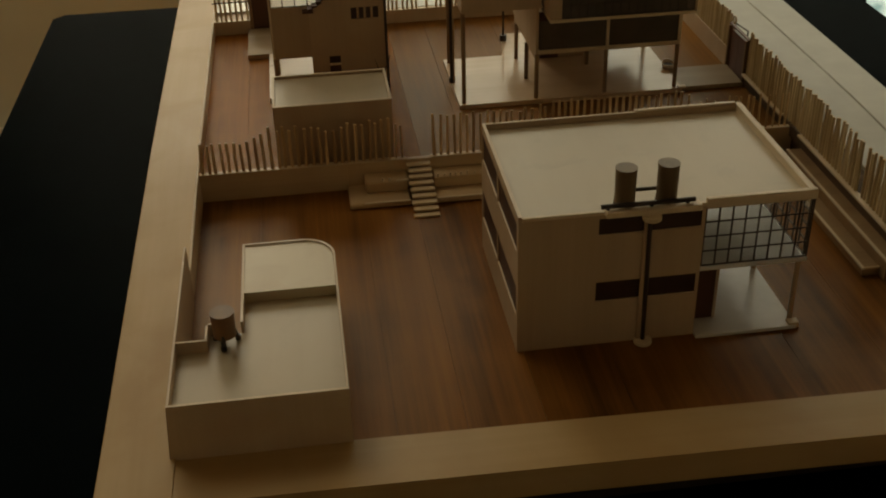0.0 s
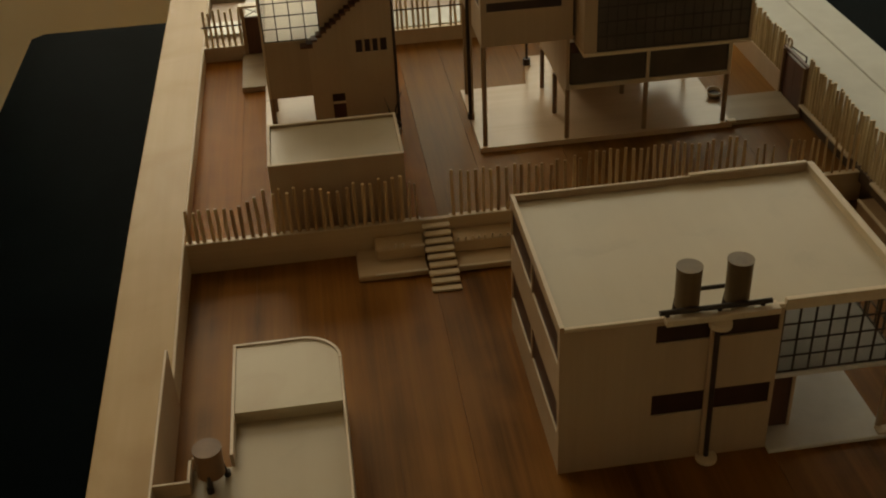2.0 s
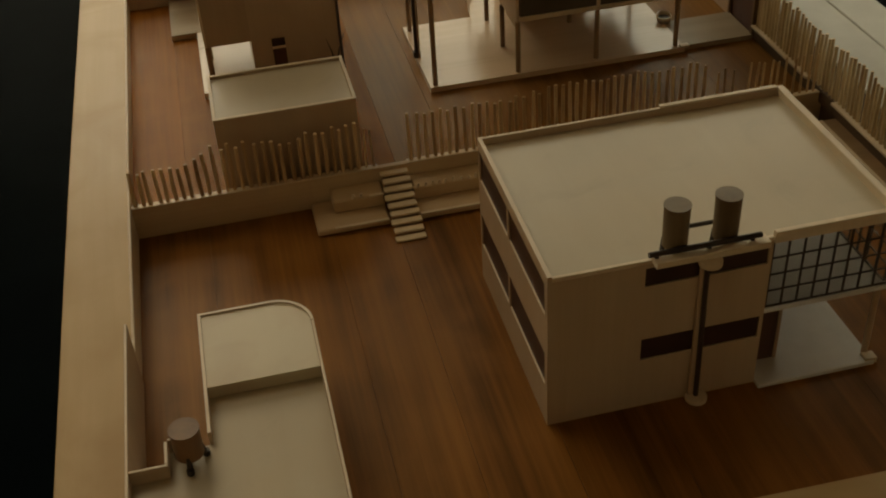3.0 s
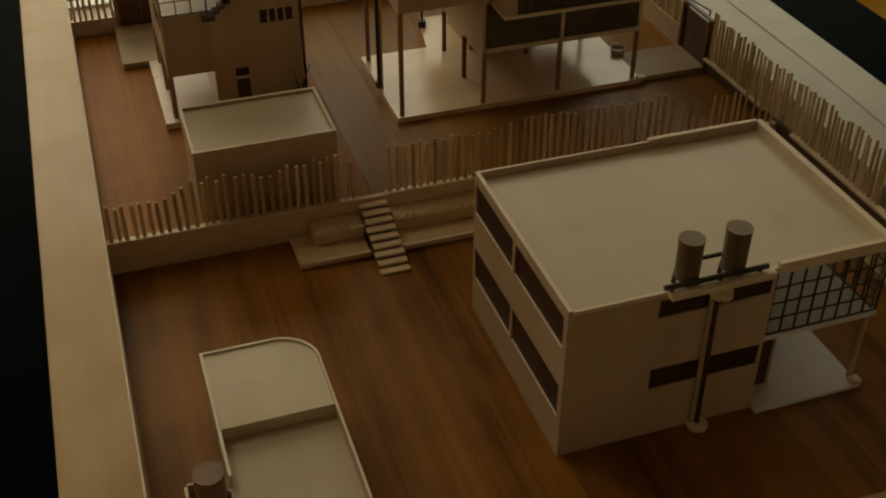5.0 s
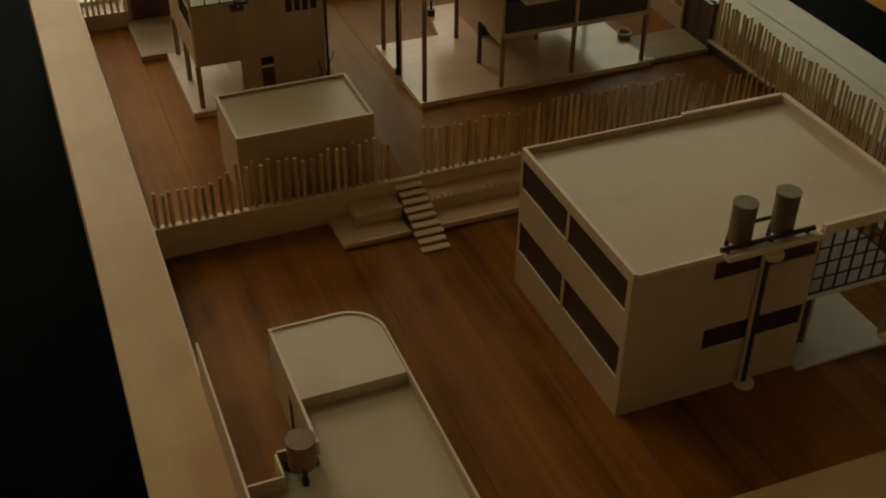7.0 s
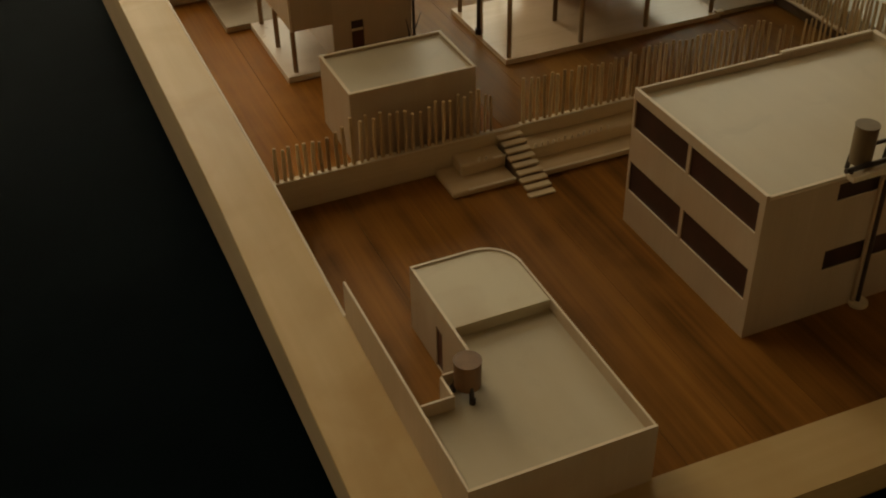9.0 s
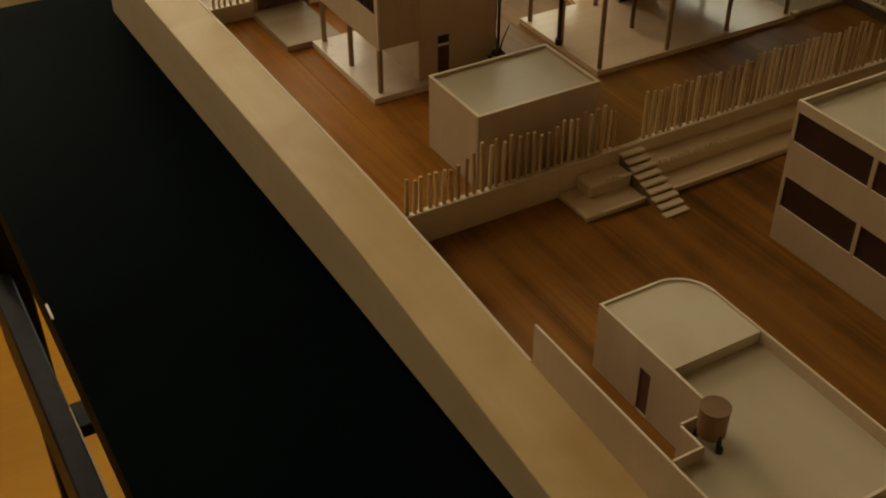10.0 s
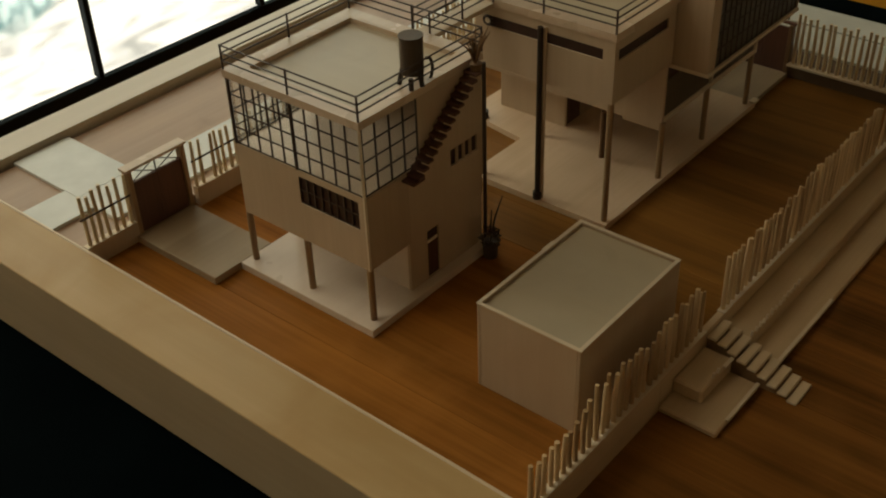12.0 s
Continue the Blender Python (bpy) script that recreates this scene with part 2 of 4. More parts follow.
stained(BALSA_ROOF, (0.52, 0.42, 0.27), 7.0, 0.46, 0.66, 0.45)
stained(BALSA_ROOF, (0.40, 0.35, 0.25), 31.0, 0.60, 0.74, 0.35)
stained(BALSA_ROOF, (0.44, 0.40, 0.285), 15.0, 0.54, 0.70, 0.3)
stained(ROOF_PALE, (0.50, 0.40, 0.27), 17.0, 0.52, 0.70, 0.6)
stained(BALSA, (0.47, 0.33, 0.215), 15.0, 0.48, 0.68, 0.6)
stained(FRAME, (0.46, 0.30, 0.125), 11.0, 0.47, 0.66, 0.7)
stained(FRAME_X, (0.46, 0.30, 0.125), 11.0, 0.47, 0.66, 0.7)
stained(GARDEN, (0.46, 0.20, 0.05), 14.0, 0.52, 0.70, 0.5)
stained(GARDEN_LOW, (0.30, 0.135, 0.036), 9.0, 0.50, 0.68, 0.6)
stained(SLAB, (0.55, 0.40, 0.28), 21.0, 0.52, 0.70, 0.5)
stained(ROAD, (0.30, 0.20, 0.14), 24.0, 0.52, 0.68, 0.6)
BLACKPAINT = painted("black_window_paint", (0.006, 0.007, 0.008), 0.55, 40, 0.3)
BLACKPAINT.node_tree.nodes["Principled BSDF"].inputs["Specular IOR Level"].default_value = 0.15

GLASS = bpy.data.materials.new("clear_acrylic")
GLASS.use_nodes = True
gb = GLASS.node_tree.nodes["Principled BSDF"]
gb.inputs["Base Color"].default_value = (0.95, 0.95, 0.93, 1)
gb.inputs["Roughness"].default_value = 0.08
gb.inputs["Transmission Weight"].default_value = 1.0
gb.inputs["IOR"].default_value = 1.2

OUTSIDE = bpy.data.materials.new("bright_courtyard")
OUTSIDE.use_nodes = True
on, ol = OUTSIDE.node_tree.nodes, OUTSIDE.node_tree.links
on.remove(on["Principled BSDF"])


def outside_noise(scale, stretch, detail, p0, p1, c0, c1):
    mp = on.new("ShaderNodeMapping")
    mp.inputs["Scale"].default_value = stretch
    ol.new(og.outputs["Position"], mp.inputs[0])
    t = on.new("ShaderNodeTexNoise")
    t.inputs["Scale"].default_value = scale
    t.inputs["Detail"].default_value = detail
    t.inputs["Distortion"].default_value = 1.5
    ol.new(mp.outputs[0], t.inputs[0])
    r = on.new("ShaderNodeValToRGB")
    r.color_ramp.elements[0].position, r.color_ramp.elements[1].position = p0, p1
    r.color_ramp.elements[0].color, r.color_ramp.elements[1].color = (*c0, 1), (*c1, 1)
    ol.new(t.outputs[0], r.inputs[0])
    return t, r


og = on.new("ShaderNodeNewGeometry")
oe = on.new("ShaderNodeEmission")
# white paving with faint grey streaks below, a teal veil of leaves above
_, paving = outside_noise(3.0, (0.6, 1, 3.0), 6, 0.34, 0.5, (0.42, 0.42, 0.39), (1.0, 0.98, 0.93))
_, leaves = outside_noise(9.0, (1, 1, 0.7), 9, 0.36, 0.62, (0.13, 0.27, 0.27), (0.72, 0.86, 0.84))
edge, _ = outside_noise(1.6, (1, 1, 1), 3, 0.4, 0.6, (0, 0, 0), (1, 1, 1))
osep = on.new("ShaderNodeSeparateXYZ")
ol.new(og.outputs["Position"], osep.inputs[0])
oh = on.new("ShaderNodeMath")
oh.operation = "MULTIPLY_ADD"
ol.new(edge.outputs[0], oh.inputs[0])
oh.inputs[1].default_value = 0.7
ol.new(osep.outputs["Z"], oh.inputs[2])
of = on.new("ShaderNodeMapRange")
ol.new(oh.outputs[0], of.inputs[0])
of.inputs[1].default_value, of.inputs[2].default_value = -1.72, -1.60
omix = on.new("ShaderNodeMix")
omix.data_type = "RGBA"
ol.new(of.outputs[0], omix.inputs[0])
ol.new(paving.outputs[0], omix.inputs[6])
ol.new(leaves.outputs[0], omix.inputs[7])
ol.new(omix.outputs[2], oe.inputs[0])
oe.inputs[1].default_value = 1.7
ol.new(oe.outputs[0], on["Material Output"].inputs[0])


# ---------------------------------------------------------------- mesh helpers
def add_box(bm, x0, x1, y0, y1, z0, z1, bevel=0.0):
    vs = [bm.verts.new((x, y, z)) for z in (z0, z1) for x, y in ((x0, y0), (x1, y0), (x1, y1), (x0, y1))]
    fs = [bm.faces.new([vs[i] for i in f]) for f in
          ((0, 3, 2, 1), (4, 5, 6, 7), (0, 1, 5, 4), (1, 2, 6, 5), (2, 3, 7, 6), (3, 0, 4, 7))]
    if bevel:
        es = list({e for f in fs for e in f.edges})
        bmesh.ops.bevel(bm, geom=es, offset=bevel, segments=1, affect="EDGES")


def add_prism(bm, outline, z0, z1):
    """An upright prism over an outline of (x, y), anticlockwise from above."""
    lo = [bm.verts.new((x, y, z0)) for x, y in outline]
    hi = [bm.verts.new((x, y, z1)) for x, y in outline]
    bm.faces.new(lo[::-1])
    bm.faces.new(hi)
    k = len(outline)
    for i in range(k):
        j = (i + 1) % k
        bm.faces.new((lo[i], lo[j], hi[j], hi[i]))


def add_rod(bm, a, b, r0, r1=None, sides=8):
    r1 = r0 if r1 is None else r1
    a, b = Vector(a), Vector(b)
    q = (b - a).to_track_quat("Z", "Y")
    rings = []
    for p, r in ((a, r0), (b, r1)):
        rings.append([bm.verts.new(p + q @ Vector((r * math.cos(2 * math.pi * i / sides), r * math.sin(2 * math.pi * i / sides), 0))) for i in range(sides)])
    for i in range(sides):
        j = (i + 1) % sides
        f = bm.faces.new((rings[0][i], rings[0][j], rings[1][j], rings[1][i]))
        f.smooth = sides > 6
    for ring in (rings[0][::-1], rings[1]):
        for e in bm.faces.new(ring).edges:
            e.smooth = False


def mesh_of(bm, name, mat):
    me = bpy.data.meshes.new(name)
    bmesh.ops.recalc_face_normals(bm, faces=bm.faces[:])
    if mat is FRAME:
        for f in bm.faces:
            f.material_index = 1 if f.normal.x < -0.9 else 0
    # upward faces take paler edge grain, which also paints the top-edge highlights
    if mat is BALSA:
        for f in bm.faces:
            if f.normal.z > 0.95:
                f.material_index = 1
    bm.to_mesh(me)
    bm.free()
    me.materials.append(mat)
    if mat is FRAME:
        me.materials.append(FRAME_SIDE)
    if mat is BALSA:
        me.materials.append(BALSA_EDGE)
    return me


def part(name, bm, mat, parent=None, label=""):
    ob = new(name, mesh_of(bm, name, mat))
    ob.parent = parent
    if label:
        ob["label"] = label
    return ob


def block(name, x0, x1, y0, y1, z0, z1, mat, parent=None, label="", bevel=0.0003):
    bm = bmesh.new()
    add_box(bm, x0, x1, y0, y1, z0, z1, bevel)
    return part(name, bm, mat, parent, label)


def rod(name, a, b, r, mat, parent=None, label="", r1=None, sides=10):
    bm = bmesh.new()
    add_rod(bm, a, b, r, r1, sides)
    return part(name, bm, mat, parent, label)


def thing(name, label, category, group="", kind="", at=(0, 0, 0)):
    ob = new(name)
    ob.location = at
    ob.empty_display_size = 0.01
    return tagged(ob, label, category, group, kind)


def pierced(name, axis, p0, p1, u0, u1, z0, z1, holes, mat, parent, label=""):
    """A wall sheet between p0 and p1 on an axis, with rectangular holes (ua, ub, za, zb) that go through it."""
    us = sorted({u0, u1, *[h[0] for h in holes], *[h[1] for h in holes]})
    zs = sorted({z0, z1, *[h[2] for h in holes], *[h[3] for h in holes]})
    bm = bmesh.new()
    for ua, ub in zip(us, us[1:]):
        for za, zb in zip(zs, zs[1:]):
            cu, cz = (ua + ub) / 2, (za + zb) / 2
            if any(h[0] < cu < h[1] and h[2] < cz < h[3] for h in holes):
                continue
            if axis == "x":
                add_box(bm, p0, p1, ua, ub, za, zb)
            else:
                add_box(bm, ua, ub, p0, p1, za, zb)
    bmesh.ops.remove_doubles(bm, verts=bm.verts[:], dist=1e-6)
    seen = {}
    for f in bm.faces[:]:
        seen.setdefault(tuple(round(c, 6) for c in f.calc_center_median()), []).append(f)
    inner = [f for fs in seen.values() if len(fs) > 1 for f in fs]
    bmesh.ops.delete(bm, geom=inner, context="FACES")
    return part(name, bm, mat, parent, label)


def lattice(axis, p, u0, u1, z0, z1, nu, nz, r, parent, first=0, last=0):
    """Thin square glazing bars in a plane, each a part: nu cells across and nz cells up."""
    for i in range(first, nu + 1 - last):
        u = u0 + (u1 - u0) * i / nu
        if axis == "x":
            block("glazing_bar", p - r, p + r, u - r, u + r, z0, z1, WIRE, parent, "", 0)
        else:
            block("glazing_bar", u - r, u + r, p - r, p + r, z0, z1, WIRE, parent, "", 0)
    for j in range(nz + 1):
        z = z0 + (z1 - z0) * j / nz
        q = r * 0.85
        if axis == "x":
            block("glazing_bar", p - q, p + q, u0, u1, z - q, z + q, WIRE, parent, "", 0)
        else:
            block("glazing_bar", u0, u1, p - q, p + q, z - q, z + q, WIRE, parent, "", 0)


def ring(name, x0, x1, y0, y1, w, z0, z1, mat, parent, label=""):
    """A flat rectangular rim with an open middle."""
    bm = bmesh.new()
    loops = []
    for d, z in ((0, z0), (0, z1), (w, z1), (w, z0)):
        loops.append([bm.verts.new((x, y, z)) for x, y in ((x0 + d, y0 + d), (x1 - d, y0 + d), (x1 - d, y1 - d), (x0 + d, y1 - d))])
    for k in range(4):
        a, b = loops[k], loops[(k + 1) % 4]
        for i in range(4):
            j = (i + 1) % 4
            bm.faces.new((a[i], a[j], b[j], b[i]))
    return part(name, bm, mat, parent, label)


def pane(name, axis, p, u0, u1, z0, z1, mat, parent, label="", t=0.0004):
    bm = bmesh.new()
    if axis == "x":
        add_box(bm, p - t, p + t, u0, u1, z0, z1)
    else:
        add_box(bm, u0, u1, p - t, p + t, z0, z1)
    ob = part(name, bm, mat, parent, label)
    if mat is GLASS:
        ob.visible_shadow = False
    return ob


# ---------------------------------------------------------------- the room
def room():
    x0, x1, y0, z1 = -2.0, 3.6, -2.2, 1.95
    fl = block("floor", x0, x1, y0, WALL_Y, FLOOR_Z - 0.1, FLOOR_Z, YELLOWFLOOR, None, "", 0)
    tagged(fl, "glossy yellow-orange painted floor of the exhibition room", "floor", kind="structure")
    win = (0.23, 2.62, FLOOR_Z - 0.1, 1.75)
    high = (-0.75, 0.13, 0.28, 1.75)
    w = pierced("wall_north", "y", WALL_Y, WALL_Y + 0.2, x0 - 0.2, x1 + 0.2, FLOOR_Z - 0.1, z1, [win, high], PLASTER, None)
    tagged(w, "beige plastered wall with a wide window", "wall", kind="structure")
    w = block("wall_west", x0 - 0.2, x0, y0, WALL_Y, FLOOR_Z - 0.1, z1, OCHRE, None, "", 0)
    tagged(w, "plain beige plastered wall", "wall", kind="structure")
    w = block("wall_east", x1, x1 + 0.2, y0, WALL_Y, FLOOR_Z - 0.1, z1, OCHRE, None, "", 0)
    tagged(w, "plain beige plastered wall", "wall", kind="structure")
    w = block("wall_south", x0 - 0.2, x1 + 0.2, y0 - 0.2, y0, FLOOR_Z - 0.1, z1, SOUTHWALL, None, "", 0)
    tagged(w, "plain beige plastered wall", "wall", kind="structure")
    # the hole in this unseen ceiling is added for the overhead fill
    bm = bmesh.new()
    sx0, sx1, sy0, sy1 = -1.57, -0.43, 1.33, 2.57
    for a in ((x0 - 0.2, sx0, y0 - 0.2, WALL_Y + 0.2), (sx1, x1 + 0.2, y0 - 0.2, WALL_Y + 0.2), (sx0, sx1, y0 - 0.2, sy0), (sx0, sx1, sy1, WALL_Y + 0.2)):
        add_box(bm, *a, z1, z1 + 0.15)
    c = part("ceiling", bm, CEILING)
    tagged(c, "plain painted ceiling with an added opening for overhead fill", "ceiling", kind="structure")
    b = block("baseboard", x0, 0.15, WALL_Y - 0.015, WALL_Y, FLOOR_Z + 0.024, FLOOR_Z + 0.055, WHITE, None, "", 0.002)
    tagged(b, "narrow white baseboard along the beige wall", "baseboard", kind="structure")
    b = block("trim", x0, 0.15, WALL_Y - 0.012, WALL_Y, FLOOR_Z, FLOOR_Z + 0.024, BLACKPAINT, None, "", 0)
    tagged(b, "thin black strip under the white baseboard", "trim", kind="structure")
    # steel windows with black bars
    for name, label, (wx0, wx1, wz0, wz1), bar, first in (
            ("window_1", "wide floor-to-ceiling window with black steel bars", win, 0.162, 0.25),
            ("window_2", "high window with black steel bars in the beige wall", high, 0.04, 0.44)):
        wnd = thing(name, label, "window", kind="structure", at=(wx0, WALL_Y, wz0))
        wnd.matrix_world = Matrix.Translation(wnd.location)
        inv = Matrix.Translation(-wnd.location)
        made = [block("window_sill", wx0, wx1, WALL_Y, WALL_Y + 0.025, wz0, wz0 + bar, BLACKPAINT, wnd, "", 0.003),
                block("window_frame", wx0, wx1, WALL_Y, WALL_Y + 0.03, wz1 - 0.05, wz1, BLACKPAINT, wnd, "", 0.003),
                pane("pane", "y", WALL_Y + 0.0125, wx0, wx1, wz0 + bar, wz1 - 0.05, GLASS, wnd, "", 0.003)]
        x = wx0 + first
        while x < wx1:
            made.append(block("mullion", x - 0.0075, x + 0.0075, WALL_Y, WALL_Y + 0.03, wz0 + bar, wz1 - 0.05, BLACKPAINT, wnd, "", 0.003))
            x += 0.545
        for o in made:
            o.matrix_parent_inverse = inv
    bm = bmesh.new()
    add_box(bm, -9, 14, 6.0, 6.05, -4.5, 9.0)
    bd = part("backdrop", bm, OUTSIDE)
    tagged(bd, "overexposed bright courtyard with pale trees outside the window", "backdrop", kind="structure")


room()


# ---------------------------------------------------------------- display table
def display_table():
    t = thing("display_table", "black laminate display table on a grey steel frame", "table")
    x0, x1, y0, y1 = -0.296, 0.652, 0.33, 1.35
    bm = bmesh.new()
    ch = 0.012
    add_prism(bm, [(x0, y0), (x1, y0), (x1, y1), (x0 + ch, y1), (x0, y1 - ch)], TABLE_Z - 0.03, TABLE_Z)
    part("tabletop", bm, TABLETOP, t, "matt black laminate top")
    for x in (x0 + 0.002, x1 - 0.032):
        for y in (y0 + 0.03, y1 - 0.036):
            block("leg", x, x + 0.03, y, y + 0.03, FLOOR_Z, TABLE_Z - 0.03, STEEL, t, "", 0.002)
    block("rail", x0 - 0.006, x0 + 0.016, y0 + 0.06, y1 - 0.004, -0.395, -0.285, STEEL, t, "dark steel rail", 0.002)
    # thin pale line along the rail's inner edge
    block("pale_edge", x0 + 0.0150, x0 + 0.0168, y0 + 0.07, 1.085, -0.2865, -0.2842, TANKLID, t, "pale line along the rail's edge", 0.0003)
    block("bracket", x0 + 0.0168, x0 + 0.0340, 1.058, 1.092, -0.300, -0.286, BLACKPAINT, t, "black bracket on the rail", 0.001)
    block("chip", x0 + 0.0002, x0 + 0.0018, 0.876, 0.893, TABLE_Z - 0.0006, TABLE_Z + 0.0005, WHITE, t, "whitish chip on the table's edge", 0.0003)
    block("rail", x1 - 0.024, x1 - 0.002, y0 + 0.06, y1 - 0.004, -0.395, -0.285, STEEL, t, "dark steel rail", 0.002)
    return t


display_table()

# ---------------------------------------------------------------- model base
LOW = 0.006      # lower garden
UP = 0.021       # upper terrace
FX0, FX1 = -0.132, 0.492
FY0, FY1 = 0.450, 1.290
IX0, IX1 = -0.093, 0.388
IY0, IY1 = 0.487, 1.262


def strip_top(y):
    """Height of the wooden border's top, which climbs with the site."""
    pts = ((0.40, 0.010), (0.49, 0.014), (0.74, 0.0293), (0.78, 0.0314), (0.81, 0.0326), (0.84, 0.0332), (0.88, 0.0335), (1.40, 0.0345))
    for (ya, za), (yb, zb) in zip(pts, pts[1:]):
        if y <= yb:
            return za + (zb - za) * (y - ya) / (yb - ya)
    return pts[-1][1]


def strip_foot(y):
    """Height of the wooden border's lower edge, under which a dark plinth stands back."""
    return max(TABLE_Z, 0.0015 - 0.0202 * y)


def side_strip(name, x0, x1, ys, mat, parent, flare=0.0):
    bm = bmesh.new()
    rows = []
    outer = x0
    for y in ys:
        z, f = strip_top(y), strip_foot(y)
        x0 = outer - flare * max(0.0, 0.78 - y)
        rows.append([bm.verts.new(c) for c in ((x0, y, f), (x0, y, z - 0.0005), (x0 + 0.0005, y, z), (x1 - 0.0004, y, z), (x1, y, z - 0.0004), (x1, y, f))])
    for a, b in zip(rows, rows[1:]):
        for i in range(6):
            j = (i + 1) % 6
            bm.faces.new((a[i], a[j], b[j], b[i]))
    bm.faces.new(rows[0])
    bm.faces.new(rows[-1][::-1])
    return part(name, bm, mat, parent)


def model_base():
    t = thing("model_base", "stained wooden model base with a pale frame on the table", "model base")
    ys = [FY0, 0.49, 0.55, 0.62, 0.69, 0.74, 0.78, 0.81, 0.84, 0.88, 0.95, 1.1, FY1]
    side_strip("frame_strip", FX0, IX0, ys, FRAME, t, 0.009)
    # east strip is grey instead of wood, to paint in the cool light
    side_strip("frame_strip", 0.4571, FX1, ys, PAVE, t)
    side_strip("verge", IX1, 0.4145, [0.487, 0.49, 0.80, 0.95, 1.1, 1.125], VERGE, t).location.z = -0.0025
    side_strip("pavement_strip", 0.4145, 0.4565, [0.487, 0.49, 0.55, 0.62, 0.69, 0.74, 0.78, 0.81, 0.84, 0.88, 0.95, 1.1, IY1], PAVE, t).location.z = -0.001
    bm = bmesh.new()
    add_prism(bm, [(IX0, 0.4535), (0.4575, 0.4425), (0.4575, 0.4795), (IX0, 0.4915)], -0.0075, 0.0122)
    part("frame_strip", bm, FRAME_X, t)
    # added plinth, dark to stand for the shadow gap under the border
    block("plinth", FX0 + 0.008, FX1 - 0.008, FY0 + 0.008, FY1 - 0.008, TABLE_Z, -0.0076, DARK, t, "set-back plinth dark as a shadow gap", 0)
    block("frame_strip", IX0, 0.4575, IY1, FY1, -0.0075, strip_top(1.29), FRAME_GLARE, t, "pale strip greyed for window glare")
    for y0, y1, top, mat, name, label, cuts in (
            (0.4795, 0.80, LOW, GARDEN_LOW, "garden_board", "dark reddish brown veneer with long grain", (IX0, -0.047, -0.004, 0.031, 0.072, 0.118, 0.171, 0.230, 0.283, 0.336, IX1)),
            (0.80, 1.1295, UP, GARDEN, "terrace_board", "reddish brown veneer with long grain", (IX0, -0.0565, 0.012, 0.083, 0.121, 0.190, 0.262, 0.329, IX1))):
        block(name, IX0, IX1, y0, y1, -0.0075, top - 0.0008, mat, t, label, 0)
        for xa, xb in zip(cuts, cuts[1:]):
            # eastern terrace sheets are darkened for the shade of the houses
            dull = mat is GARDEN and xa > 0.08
            block("veneer_sheet", xa, xb - 0.00022, y0, y1, top - 0.0008, top, GARDEN_SHADED if dull else mat, t, "brown sheet darkened for shade" if dull else "", 0)
    block("trench", IX0, IX1, 1.1295, IY1, -0.0075, 0.0180, DARK, t, "dark joint round the roadway", 0)
    block("road_board", IX0 + 0.0022, IX1, 1.1295, IY1 - 0.0042, 0.0180, 0.0275, ROAD, t, "pinkish brown wooden roadway", 0)
    block("path_slab", -0.057, -0.012, 1.185, 1.2590, 0.0275, 0.0300, PATH_GLOSS, t, "pale grey crossing slab")
    block("path_slab", -0.0925, -0.057, 1.167, 1.200, 0.0275, 0.0300, PATH_GLOSS, t, "pale grey pavement slab")
    block("path_slab", -0.057, IX1, 1.145, 1.185, 0.0275, 0.0300, PATH_GLOSS, t, "pale grey pavement slab")
    for x0, x1 in ((IX0, 0.0688), (0.0885, IX1)):
        block("lip", x0, x1, 0.7955, 0.8005, 0.0290, 0.0298, BALSA_EDGE, t, "pale coping", 0.0002)
    side_strip("inner_lip", IX0 - 0.0012, IX0 + 0.0006, [0.656, 0.69, 0.74, 0.78, 0.81, 0.84, 0.88, 0.95, 1.1, 1.262], BALSA_EDGE, t).location.z = 0.0007
    # stepped retaining walls below the terrace
    block("retaining_wall", IX0, 0.0225, 0.796, 0.800, LOW, 0.0290, STEP, t)
    block("retaining_wall", 0.0225, IX1, 0.796, 0.800, LOW, 0.0290, STEP, t)
    block("ledge", 0.0215, 0.0688, 0.7625, 0.796, LOW, 0.0105, STEP, t, "", 0.0010)
    block("ledge", 0.0350, 0.0688, 0.7790, 0.796, 0.0105, 0.0198, STEP, t, "", 0.0011)
    block("ledge", 0.0886, 0.362, 0.7620, 0.796, LOW, 0.0105, STEP, t, "", 0.0008)
    block("ledge", 0.0886, 0.362, 0.7790, 0.796, 0.0105, 0.0198, STEP, t, "", 0.0008)
    for xa, xb, ya, za in ((0.0330, 0.0685, 0.7622, 0.0106), (0.0890, 0.1600, 0.7617, 0.0106), (0.0590, 0.0685, 0.7786, 0.0199)):
        block("lip", xa, xb, ya - 0.0006, ya + 0.0016, za - 0.0008, za + 0.0006, BALSA_EDGE, t, "pale lip", 0.0002)
    # side terraces under the eastern stakes
    block("ledge", 0.362, 0.374, 0.608, 0.772, LOW, 0.0125, RETAIN, t)
    block("ledge", 0.374, IX1, 0.600, 0.772, LOW, 0.0215, RETAIN, t)
    for xa, ya, za in ((0.362, 0.608, 0.0125), (0.374, 0.600, 0.0215)):
        block("lip", xa - 0.0008, xa + 0.0014, ya - 0.0006, 0.772, za - 0.0010, za + 0.0007, BALSA_EDGE, t, "pale lip", 0.0002)
        block("lip", xa + 0.0014, IX1, ya - 0.0006, ya + 0.0012, za - 0.0010, za + 0.0006, STEP, t, "", 0.0002)
    return t


model_base()


